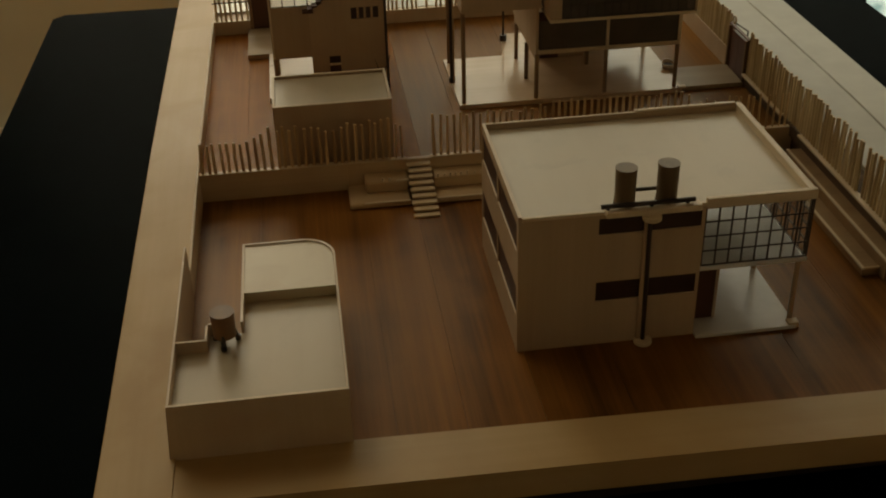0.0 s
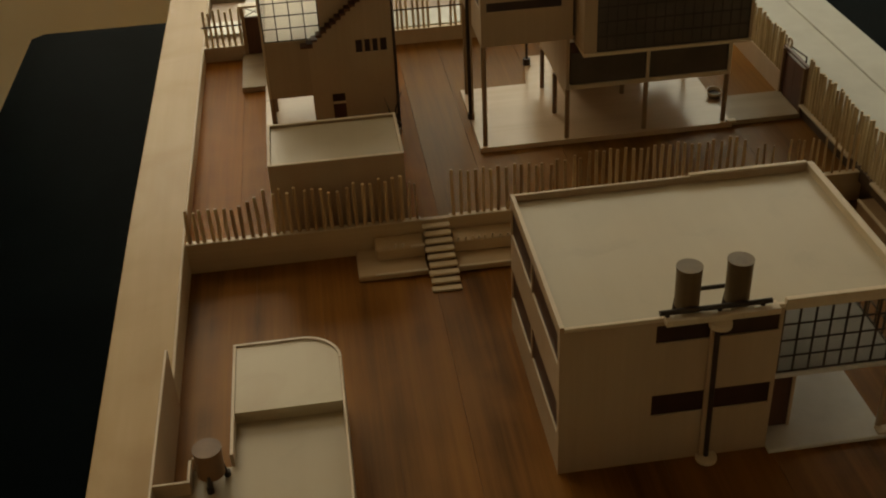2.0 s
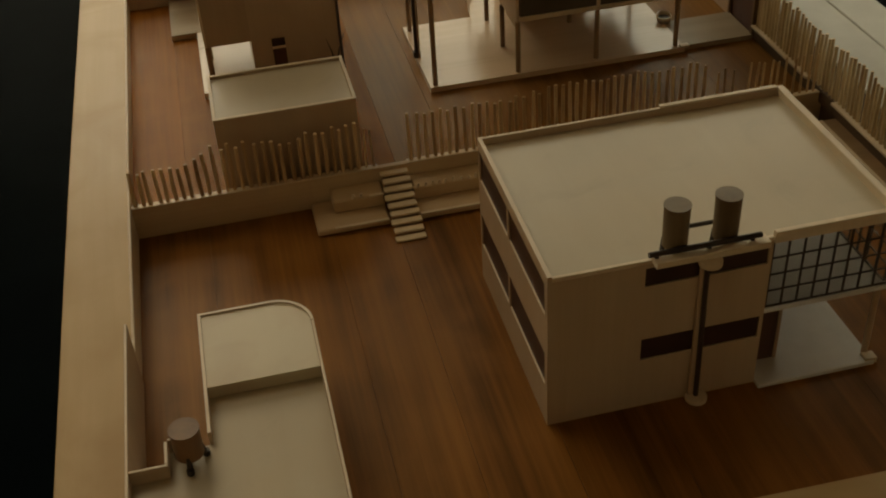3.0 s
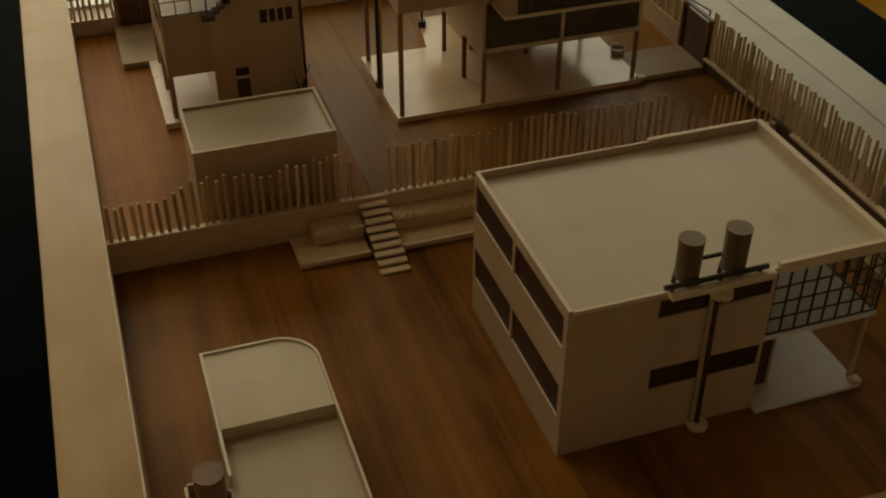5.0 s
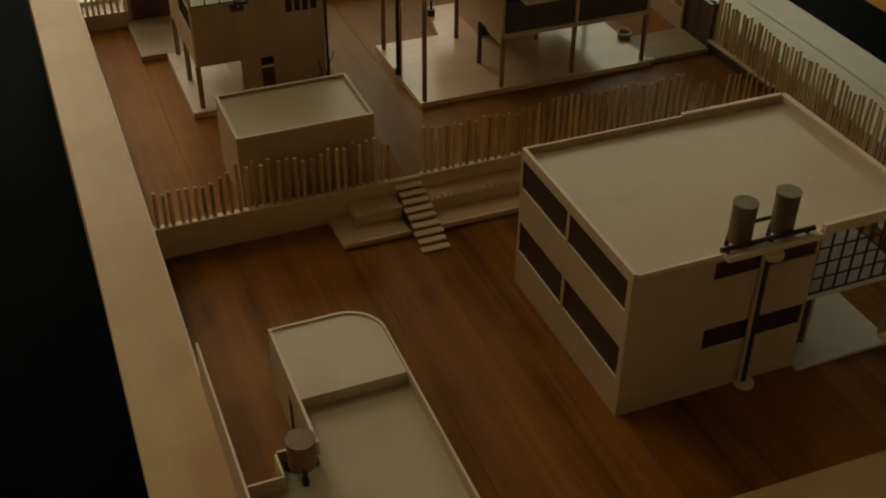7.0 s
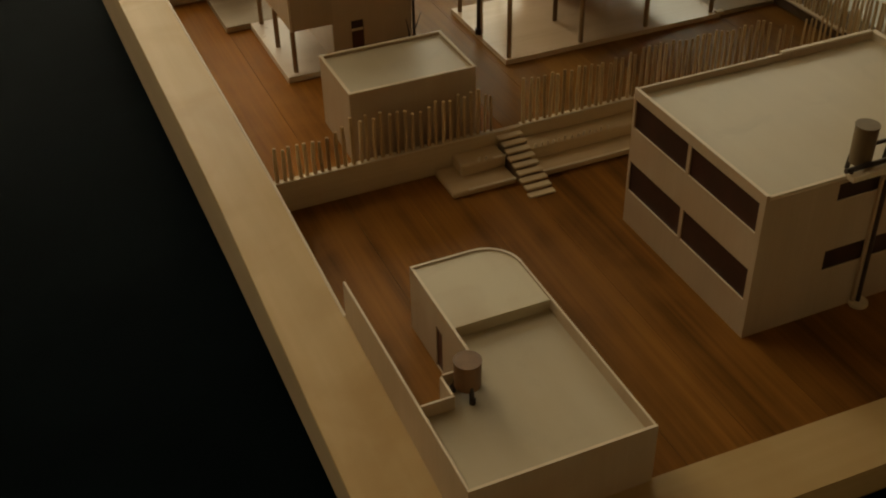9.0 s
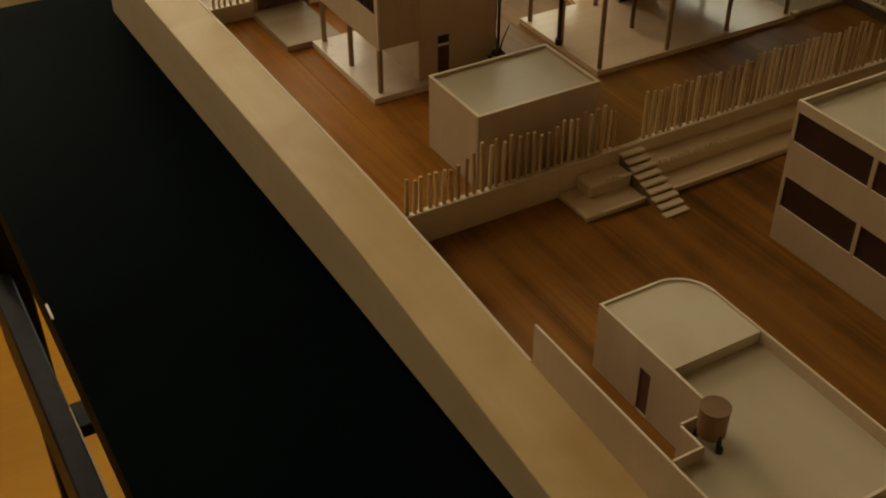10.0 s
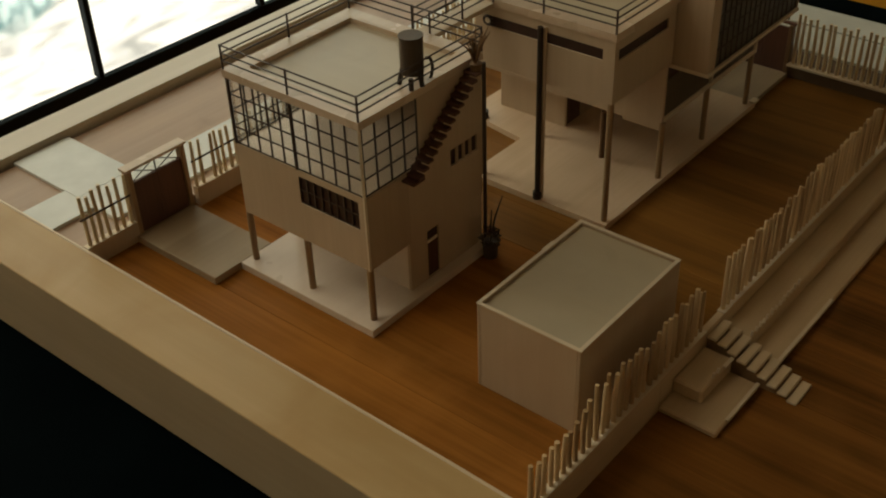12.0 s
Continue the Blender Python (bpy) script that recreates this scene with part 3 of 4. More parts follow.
def garden_stair():
    t = thing("garden_stair", "small pale wooden stair climbing to the terrace", "stairs")
    n = 9
    g = random.Random(21)
    for i in range(n):
        z = 0.0268 - (n - 1 - i) * 0.0024
        y = 0.7410 + i * 0.0061
        a, b = g.uniform(-0.0006, 0.0006), g.uniform(-0.0006, 0.0006)
        block("tread", 0.0690 + a, 0.0884 + b, y, y + 0.0056, max(LOW, z - 0.0018), z, STEP_PALE, t, "", 0.0005)
    bm = bmesh.new()
    ys, ye = 0.7450, 0.796
    vs = []
    for x in (0.0712, 0.0862):
        vs.append([bm.verts.new(c) for c in ((x, ys, LOW), (x, ye, LOW), (x, ye, 0.0245), (x, ys, 0.0062))])
    a, b = vs
    bm.faces.new(a)
    bm.faces.new(b[::-1])
    for i in range(4):
        j = (i + 1) % 4
        bm.faces.new((a[i], b[i], b[j], a[j]))
    part("carriage", bm, RETAIN, t)


garden_stair()


# ---------------------------------------------------------------- stake fences
def stake_mesh(height, r, seed, mat):
    g = random.Random(seed)
    bm = bmesh.new()
    top = Vector((g.uniform(-0.022, 0.022) * height, g.uniform(-0.02, 0.02) * height, height))
    mid = top * 0.5 + Vector((g.uniform(-0.3, 0.3) * r, g.uniform(-0.3, 0.3) * r, 0))
    add_rod(bm, (0, 0, 0), mid, r * g.uniform(0.9, 1.1), r, 7)
    add_rod(bm, mid, top, r, r * g.uniform(0.7, 0.95), 7)
    return mesh_of(bm, "stake", mat)


def stake_fence(name, label, points, height, r, rails=(), mat=None):
    """A row of stakes; height is one number, or gives the height at each x."""
    t = thing(name, label, "fence", "stake fences of the model")
    top = height if callable(height) else (lambda x: height)
    pool = [stake_mesh(0.035, r, i * 13 + len(points), mat or STAKE) for i in range(12)]
    g = random.Random(len(points) * 3 + 1)
    for x, y, z in points:
        o = new("stake", g.choice(pool))
        o.parent = t
        o.location = (x, y, z)
        o.rotation_euler = (0, 0, g.uniform(0, 6.28))
        o.scale = (1, 1, top(x) / 0.035 * g.uniform(0.94, 1.05))
    for a, b in rails:
        rod("rail", a, b, r * 0.55, WIRE, t, "thin dark rail", sides=6)
    return t


def run(a, b, step, skip=0.0, seed=1, jitter=0.16):
    g = random.Random(seed)
    a, b = Vector(a), Vector(b)
    n = int((b - a).length / step)
    out = []
    for i in range(n + 1):
        if g.random() < skip:
            continue
        p = a + (b - a) * (i / n)
        d = (b - a).normalized() * g.uniform(-jitter, jitter) * step
        out.append(tuple(p + d))
    return out


def edge_height(x):
    """Heights of the stakes on the terrace edge, which rise and fall in groups."""
    pts = ((-0.0930, 0.0255), (-0.0550, 0.0255), (-0.0420, 0.0290), (-0.0400, 0.0345), (-0.0010, 0.0340), (0.0020, 0.0310),
           (0.0060, 0.0285), (0.0130, 0.0295), (0.0160, 0.0325), (0.0700, 0.0350), (0.0900, 0.0350), (0.1700, 0.0345), (0.1950, 0.0385), (0.4000, 0.0360))
    for (xa, ha), (xb, hb) in zip(pts, pts[1:]):
        if x <= xb:
            return ha + (hb - ha) * (x - xa) / (xb - xa)
    return pts[-1][1]


stake_fence("terrace_fence", "row of uneven pale wooden stakes along the terrace edge",
            run((-0.0895, 0.7985, 0.0288), (-0.0420, 0.7985, 0.0288), 0.0052, 0, 3)
            + run((-0.0360, 0.7985, 0.0288), (0.0570, 0.7985, 0.0288), 0.0054, 0, 13), edge_height, 0.0014)
stake_fence("terrace_fence", "row of uneven pale wooden stakes before the large studio",
            run((0.0925, 0.7985, 0.0288), (0.3020, 0.7985, 0.0288), 0.0052, 0.02, 4), edge_height, 0.0013)
stake_fence("terrace_fence", "sparse thin wooden stakes along the terrace edge",
            run((0.0610, 0.7985, 0.0288), (0.0670, 0.7985, 0.0288), 0.0050, 0, 6)
            + run((0.3070, 0.7985, 0.0288), (0.3820, 0.7985, 0.0288), 0.0055, 0.1, 5), 0.0300, 0.0009)


def low_wall(name, x0, x1, y0, y1, z0, z1, mat=None, coping=0.0):
    o = block(name, x0, x1, y0, y1, z0, z1, mat or BALSA)
    if coping:
        block("coping", x0 - 0.0026, x1, y0, y1, z1 - 0.0006, z1 + coping, BALSA_EDGE, o, "pale coping", 0.0002)
    tagged(o, "low pale wooden wall that carries the stakes", "wall", "low walls of the model")
    return o


low_wall("low_wall", -0.0925, -0.0545, 1.1235, 1.1290, UP, 0.0350)
low_wall("low_wall", -0.0065, 0.3875, 1.1235, 1.1290, UP, 0.0350)
low_wall("low_wall", 0.3850, 0.3878, 0.9440, 1.1232, UP, 0.0400, BALSA)
low_wall("low_wall", 0.3850, 0.3878, 0.6000, 0.7760, 0.0216, 0.0310, VERGE, 0.0012)
low_wall("low_wall", 0.3850, 0.3878, 0.7760, 0.8130, 0.0216, 0.0315, VERGE)
low_wall("low_wall", 0.3850, 0.3878, 0.8130, 0.9010, 0.0216, 0.0318, VERGE, 0.0012)
stake_fence("street_fence", "row of slim wooden stakes on a low wall beside the gate",
            run((-0.0895, 1.126, 0.0345), (-0.058, 1.126, 0.0345), 0.0046, 0, 8), 0.0345, 0.0013,
            [((-0.092, 1.1250, 0.0545), (-0.055, 1.1250, 0.0545))], STAKE_PALE)
stake_fence("street_fence", "row of slim wooden stakes on a low wall along the street",
            run((-0.005, 1.126, 0.0345), (0.384, 1.126, 0.0345), 0.0050, 0.02, 9), 0.0335, 0.0013,
            [((-0.007, 1.1250, 0.0545), (0.386, 1.1250, 0.0545))], STAKE_PALE)
stake_fence("side_fence", "row of wooden stakes along the side street",
            run((0.3865, 0.606, 0.0325), (0.3865, 0.898, 0.0325), 0.0048, 0.02, 10), 0.0385, 0.0014, (), STAKE_PALE)
stake_fence("side_fence", "row of wooden stakes north of the side gate",
            run((0.3865, 0.948, 0.0395), (0.3865, 1.120, 0.0395), 0.0046, 0.02, 11), 0.0330, 0.0013, (), STAKE_PALE)


def gate(name, label, m, lintel, post, glazed=True):
    """A street gate 0.040 wide: two posts, a lintel, a leaf of dark boards and a glazed light with crossed bars."""
    t = thing(name, label, "gate", "gates of the model")
    w, h = 0.0205, 0.046
    for s in (-1, 1):
        block("post", s * w - 0.0016, s * w + 0.0016, -0.003, 0.003, 0, h, post, t)
    d, top = (0.0038, 0.0355) if glazed else (0.0016, h - 0.003)
    block("lintel", -w - 0.003, w + 0.003, -d, d, h, h + 0.002, lintel, t)
    for x in (-w + 0.0016, 0.0002):
        block("leaf", x, x + w - 0.0015, -0.001, 0.001, 0.0004, top, DARKWOOD, t, "dark brown wooden leaf", 0.0002)
    if glazed:
        block("transom", -w + 0.0016, w - 0.0016, -0.0012, 0.0012, 0.0355, 0.0366, DARKWOOD, t)
        pane("pane", "y", 0.0, -w + 0.0016, w - 0.0016, 0.0366, h, GLASS, t)
        for xa, xb in ((-w + 0.002, -0.0004), (0.0004, w - 0.002)):
            rod("cross_bar", (xa, -0.0006, 0.0370), (xb, -0.0006, h - 0.0004), 0.0004, WIRE, t, sides=6)
            rod("cross_bar", (xa, -0.0006, h - 0.0004), (xb, -0.0006, 0.0370), 0.0004, WIRE, t, sides=6)
        rod("mullion", (0, -0.0004, 0.0366), (0, -0.0004, h), 0.0006, WIRE, t, sides=6)
    t.matrix_basis = m
    return t


gate("street_gate", "small model gate with dark brown leaves and crossed bars above", pose(-0.0335, 1.126, 0.0245), SLAB, RETAIN)
gate("side_gate", "small model gate with dark brown leaves on the side street", pose(0.3862, 0.9225, 0.0235, 0, 0, 90) @ Matrix.Diagonal((1, 1, 0.86, 1)), DARKWOOD, TANKWOOD, False)


def gate_hoop():
    t = thing("gate_hoop", "tiny pale ring with a dark arm on the side gate", "ornament")
    bm = bmesh.new()
    c = Vector((0.3862, 0.9385, 0.0694))
    n = 16
    pts = [c + Vector((0, 0.0034 * math.cos(2 * math.pi * i / n), 0.0034 * math.sin(2 * math.pi * i / n))) for i in range(n)]
    for i in range(n):
        add_rod(bm, pts[i], pts[(i + 1) % n], 0.0009, None, 6)
    part("ring", bm, BALSA_EDGE, t, "pale ring")
    rod("arm", (0.3862, 0.9345, 0.0675), (0.3862, 0.9060, 0.0705), 0.0007, WIRE, t, "dark arm", sides=6)
    rod("arm", (0.3862, 0.9060, 0.0660), (0.3862, 0.9060, 0.0705), 0.0007, WIRE, t, "dark stub", sides=6)


gate_hoop()


# ---------------------------------------------------------------- tanks, plants
def tank(name, label, x, y, z0, z1, r, legs, mat=None, splay=0.0):
    t = thing(name, label, "water tank", "water tanks of the model")
    bm = bmesh.new()
    add_rod(bm, (x, y, z0 + legs), (x, y, z1 - 0.0008), r * 0.97, r, 20)
    part("drum", bm, mat or TANKWOOD, t)
    rod("lid", (x, y, z1 - 0.0008), (x, y, z1), r * 1.04, mat or TANKLID, t, "paler disc lid", sides=20)
    for i in range(3):
        a = i * 2.1 + 0.4
        out = splay or (1.15 if mat is BLACKTANK else 0.92)
        if splay:
            rod("foot", (x + r * out * math.cos(a), y + r * out * math.sin(a), z0), (x + r * out * math.cos(a), y + r * out * math.sin(a), z0 + 0.0030), 0.0018, DARK, t, "dark foot", sides=8)
        if legs > 0.001:
            rod("leg", (x + r * out * math.cos(a), y + r * out * math.sin(a), z0), (x + r * 0.8 * math.cos(a), y + r * 0.8 * math.sin(a), z0 + legs + 0.003), 0.0014, DARK, t, "dark stub leg", sides=6)
    return t


def dry_plant(name, label, x, y, z, height, count, spread, mat, seed, pot=0.0035, pot_h=0.12):
    g = random.Random(seed)
    t = thing(name, label, "plant")
    bm = bmesh.new()
    add_rod(bm, (x, y, z), (x, y, z + height * pot_h), pot * 0.85, pot, 10)
    part("pot", bm, mat, t)
    for i in range(count):
        a = g.uniform(0, 6.28)
        s = g.uniform(0.1, 0.45) * spread
        h = height * g.uniform(0.5, 1.0)
        bm = bmesh.new()
        p = Vector((x, y, z + height * pot_h * 0.9))
        q = p + Vector((math.cos(a) * s * h * 0.4, math.sin(a) * s * h * 0.4, h * 0.5))
        e = p + Vector((math.cos(a) * s * h, math.sin(a) * s * h, h * 0.9))
        add_rod(bm, p, q, 0.0007, 0.0006, 5)
        add_rod(bm, q, e, 0.0006, 0.0002, 5)
        part("stem", bm, mat, t)
    return t


# ---------------------------------------------------------------- front-left lodge
def lodge():
    t = thing("lodge", "low pale wooden model lodge with a rounded corner and flat roofs", "model house", "model houses")
    x0, xm, x1 = -0.0932, -0.0545, 0.0055
    y0, ym, y1 = 0.488, 0.594, 0.652
    top, th = 0.0500, 0.0016
    base = LOW
    # outer walls
    bm = bmesh.new()
    lo = [bm.verts.new(c) for c in ((x0 - 0.0030, y0, 0.0121), (x1, y0, 0.0121), (x1, y0 + th, 0.0121), (x0 - 0.0030, y0 + th, 0.0121))]
    hi = [bm.verts.new(c) for c in ((x0, y0, top), (x1, y0, top), (x1, y0 + th, top), (x0, y0 + th, top))]
    for f in (lo[::-1], hi, *[(lo[i], lo[(i + 1) % 4], hi[(i + 1) % 4], hi[i]) for i in range(4)]):
        bm.faces.new(f)
    part("wall", bm, BALSA, t)
    block("wall", x0, x0 + th, y0 + th, 0.655, base, top, BALSA, t, "long boundary wall of the court")
    block("wall", x1 - th, x1, y0 + th, y1 - 0.022, base, top, BALSA, t)
    pierced("wall", "x", xm, xm + th, 0.562, y1 - th, base, top, [(0.6065, 0.6150, base + 0.0005, base + 0.029)], BALSA, t)
    pane("door", "x", xm + 0.0011, 0.6065, 0.6150, base, base + 0.029, DARKWOOD, t, "dark door")
    # rounded corner and north wall in one bent sheet
    r = 0.022
    pts = [(xm, y1)]
    arc = [(x1 - r + r * math.sin(a), y1 - r + r * math.cos(a)) for a in [i * math.pi / 2 / 12 for i in range(13)]]
    pts += arc
    ri = r - th
    arc_in = [(x1 - r + ri * math.sin(a), y1 - r + ri * math.cos(a)) for a in [i * math.pi / 2 / 12 for i in range(13)]]
    inn = [(xm, y1 - th)] + arc_in
    bm = bmesh.new()
    rows = []
    for (ax, ay), (bx, by) in zip(pts, inn):
        rows.append([bm.verts.new(c) for c in ((ax, ay, base), (ax, ay, top), (bx, by, top), (bx, by, base))])
    for a, b in zip(rows, rows[1:]):
        for i in range(4):
            j = (i + 1) % 4
            f = bm.faces.new((a[i], a[j], b[j], b[i]))
            f.smooth = i in (0, 2)
    bm.faces.new(rows[0])
    bm.faces.new(rows[-1][::-1])
    part("wall", bm, BALSA, t, "bent wall with a rounded corner")
    # roofs
    rz = 0.0418
    bm = bmesh.new()
    add_prism(bm, [(x0 + th, y0 + th), (x1 - th, y0 + th), (x1 - th, ym), (xm + th, ym), (xm + th, 0.562), (-0.0735, 0.562), (-0.0735, 0.546), (x0 + th, 0.546)], rz - 0.002, rz)
    part("roof", bm, BALSA_ROOF, t, "pale flat lower roof")
    bm = bmesh.new()
    out = [(xm + th, ym)] + [(x1 - th, ym)] + arc_in[::-1] + [(xm + th, y1 - th)]
    add_prism(bm, out, 0.030, 0.0490)
    part("roof", bm, ROOF_PALE, t, "pale flat upper roof")
    # court parapets
    block("parapet", x0 + th, -0.0735, 0.546, 0.546 + th, 0.030, top, BALSA, t)
    block("parapet", -0.0751, -0.0735, 0.5476, 0.562, 0.030, top, BALSA, t)
    block("parapet", -0.0735, -0.0640, 0.562, 0.562 + th, 0.030, top, BALSA, t)
    block("wall", x0 + th, xm, 0.548, 0.5492, base, 0.038, BALSA, t)


lodge()
tank("roof_tank", "reddish brown wooden drum tank on the lodge roof", -0.0635, 0.5535, 0.0418, 0.0640, 0.0070, 0.006, RUSTTANK, 1.10)


# ---------------------------------------------------------------- big front house
def front_house():
    t = thing("front_house", "two-storey pale wooden model house with ribbon windows and a flat roof", "model house", "model houses")
    x0, x1, y0, y1 = 0.113, 0.2965, 0.563, 0.694
    xm = 0.2275
    z0, zr, zt = LOW, 0.1000, 0.1035
    th = 0.0022
    holes = [(0.5675, 0.6315, 0.077, 0.0965), (0.6345, 0.6915, 0.077, 0.0965), (0.5675, 0.6315, 0.031, 0.0525), (0.6345, 0.6915, 0.031, 0.0525)]
    pierced("wall", "x", x0, x0 + th, y0, y1, z0, zt, holes, BALSA, t)
    for i, h in enumerate(holes):
        w = pane("window", "x", x0 + 0.0014, h[0], h[1], h[2], h[3], ACRYLIC, t, "dark brown ribbon window")
    holes = [(0.162, 0.2255, 0.0862, 0.0975), (0.162, 0.2255, 0.0385, 0.0525)]
    pierced("wall", "y", y0, y0 + th, x0 + th, xm, z0, zr, holes, BALSA, t)
    for h in holes:
        pane("window", "y", y0 + 0.0014, h[0], h[1], h[2], h[3], ACRYLIC, t, "dark ribbon window")
    block("wall", xm - th, xm, y0 + th, y1 - th, z0, 0.0964, BALSA, t)
    block("wall", x0 + th, xm, y1 - th, y1, z0, zt, BALSA, t)
    # open eastern bay: slabs, posts, gridded glazing
    block("ground_slab", xm, x1 - 0.002, 0.5575, y1, LOW, 0.0085, GLOSSWHITE, t, "glossy whitish ground slab", 0.0003)
    block("upper_slab", xm, x1, y0, y1, 0.0535, 0.0565, GLOSSWHITE, t, "glossy white upper floor slab", 0.0003)
    pierced("wall", "x", 0.2440, 0.2456, 0.575, y1 - 0.004, 0.0085, 0.0535, [], BALSA, t)
    block("door", 0.2280, 0.2440, 0.5755, 0.5768, 0.0085, 0.0520, DARKWOOD, t, "dark brown door")
    for x, y in ((0.2925, 0.5655), (0.2925, 0.690), (0.2925, 0.628)):
        rod("post", (x, y, 0.0085), (x, y, 0.0535), 0.0017, BALSA, t)
    block("corner_block", 0.2895, 0.2965, 0.5585, 0.5645, LOW, 0.0098, BALSA_EDGE, t)
    w = pane("window", "y", y0 + 0.0020, xm + 0.001, x1 - 0.002, 0.0570, 0.0985, GLASS, t, "clear window with a dark wire grid")
    lattice("y", y0 + 0.0010, xm + 0.0006, x1 - 0.0006, 0.0572, 0.0983, 8, 4, 0.00045, w)
    w = pane("window", "x", x1 - 0.0020, y0 + 0.003, y1 - 0.001, 0.0570, 0.0985, GLASS, t, "clear window with a dark wire grid")
    lattice("x", x1 - 0.0010, y0 + 0.003, y1 - 0.001, 0.0572, 0.0983, 14, 4, 0.00045, w)
    # flat roof with a rim
    block("roof", x0 + th, x1 - 0.0042, y0 + th, y1 - th, 0.0965, 0.0992, BALSA_ROOF, t, "pale flat roof with faint stains", 0)
    block("rim", xm, x1, y0 - 0.001, y0 + th, 0.0985, 0.1052, BALSA_EDGE, t, "raised front fascia")
    block("rim", x0 + th, xm, y0, y0 + th, zr, 0.1022, BALSA_EDGE, t)
    block("rim", x1 - 0.0042, x1, y0 + th, y1, 0.0985, 0.1042, BALSA_EDGE, t)
    block("rim", 0.2200, x1 - 0.0042, y1 - th, y1 + 0.001, 0.1036, 0.1048, BALSA_EDGE, t)
    block("wall", xm, x1 - 0.0042, y1 - th, y1, 0.0985, 0.1034, BALSA, t)
    # rainwater pipe and tank bracket
    rod("pipe", (0.1935, y0 - 0.0024, LOW), (0.1925, y0 - 0.0024, 0.098), 0.0014, WIRE, t, "dark downpipe")
    block("pipe_board", 0.1895, 0.1925, y0 - 0.0020, y0, LOW + 0.001, 0.0975, BALSA, t)
    rod("pipe_foot", (0.1935, y0 - 0.0030, LOW), (0.1935, y0 - 0.0030, LOW + 0.0022), 0.0058, BALSA_EDGE, t, sides=16)
    block("tank_bracket", 0.165, 0.2230, y0 - 0.0055, y0 + 0.002, 0.1003, 0.1040, BALSA_EDGE, t, "pale bracket under the tanks")
    rod("bracket_cap", (0.1925, y0 - 0.0050, 0.0975), (0.1925, y0 - 0.0050, 0.1003), 0.0058, BALSA_EDGE, t, sides=14)
    rod("bracket_bar", (0.1625, y0 - 0.0010, 0.1062), (0.2195, y0 - 0.0010, 0.1062), 0.0015, DARK, t, "dark bar")
    rod("bracket_bar", (0.1800, y0 + 0.0130, 0.1080), (0.2050, y0 + 0.0130, 0.1080), 0.0012, DARK, t, "dark bar")
    for x in (0.1665, 0.1930, 0.2150):
        rod("bracket_post", (x, y0 - 0.001, 0.1040), (x, y0 - 0.001, 0.1062), 0.0013, DARK, t, "dark stub", sides=6)


front_house()
tank("house_tank", "wooden drum tank beside its twin on the house roof", 0.1785, 0.5695, 0.0992, 0.1272, 0.0064, 0.0050, DULLTANK)
tank("house_tank", "wooden drum tank beside its twin on the house roof", 0.2040, 0.5690, 0.0992, 0.1282, 0.0064, 0.0050, DULLTANK)


# ---------------------------------------------------------------- terrace store
def terrace_store():
    t = thing("terrace_store", "plain pale wooden box house with a rimmed flat roof", "model house", "model houses")
    x0, x1, y0, y1 = -0.0312, 0.0612, 0.8120, 0.8740
    z1, th = 0.0742, 0.0018
    block("wall", x0, x1, y0, y0 + th, UP, z1, BALSA, t)
    block("wall", x0, x1, y1 - th, y1, UP, z1, BALSA, t)
    block("wall", x0, x0 + th, y0 + th, y1 - th, UP, z1, BALSA, t)
    block("wall", x1 - th, x1, y0 + th, y1 - th, UP, z1, BALSA, t)
    block("roof", x0 + th, x1 - th, y0 + th, y1 - th, 0.0700, 0.0726, BALSA_ROOF, t, "pale flat roof", 0)
    ring("rim", x0 - 0.0002, x1 + 0.0002, y0 - 0.0002, y1 + 0.0002, th + 0.0003, z1, z1 + 0.0007, BALSA_EDGE, t, "pale rim")
    block("ledge", 0.030, 0.040, y1, y1 + 0.004, z1 - 0.007, z1 - 0.003, BALSA_EDGE, t)


terrace_store()


def handrail(loop, z0, heights, r, parent, closed=True, step=0.05):
    """A wire railing: its top wire, with the other wires and the uprights under it."""
    n = len(loop)
    feet = set()
    rail = None
    for i in range(n if closed else n - 1):
        a, b = Vector((*loop[i], 0)), Vector((*loop[(i + 1) % n], 0))
        for h in sorted(heights, reverse=True):
            w = rod("railing" if rail is None else "wire", a + Vector((0, 0, z0 + h)), b + Vector((0, 0, z0 + h)), r * 0.75, WIRE,
                    parent if rail is None else rail, "thin dark wire railing" if rail is None else "", sides=6)
            rail = rail or w
        k = max(1, round((b - a).length / step))
        for j in range(k + 1):
            p = a + (b - a) * (j / k)
            feet.add((round(p.x, 5), round(p.y, 5)))
    for x, y in sorted(feet):
        rod("upright", (x, y, z0 - 0.001), (x, y, z0 + max(heights) + 0.0006), r, WIRE, rail, sides=6)
    return rail


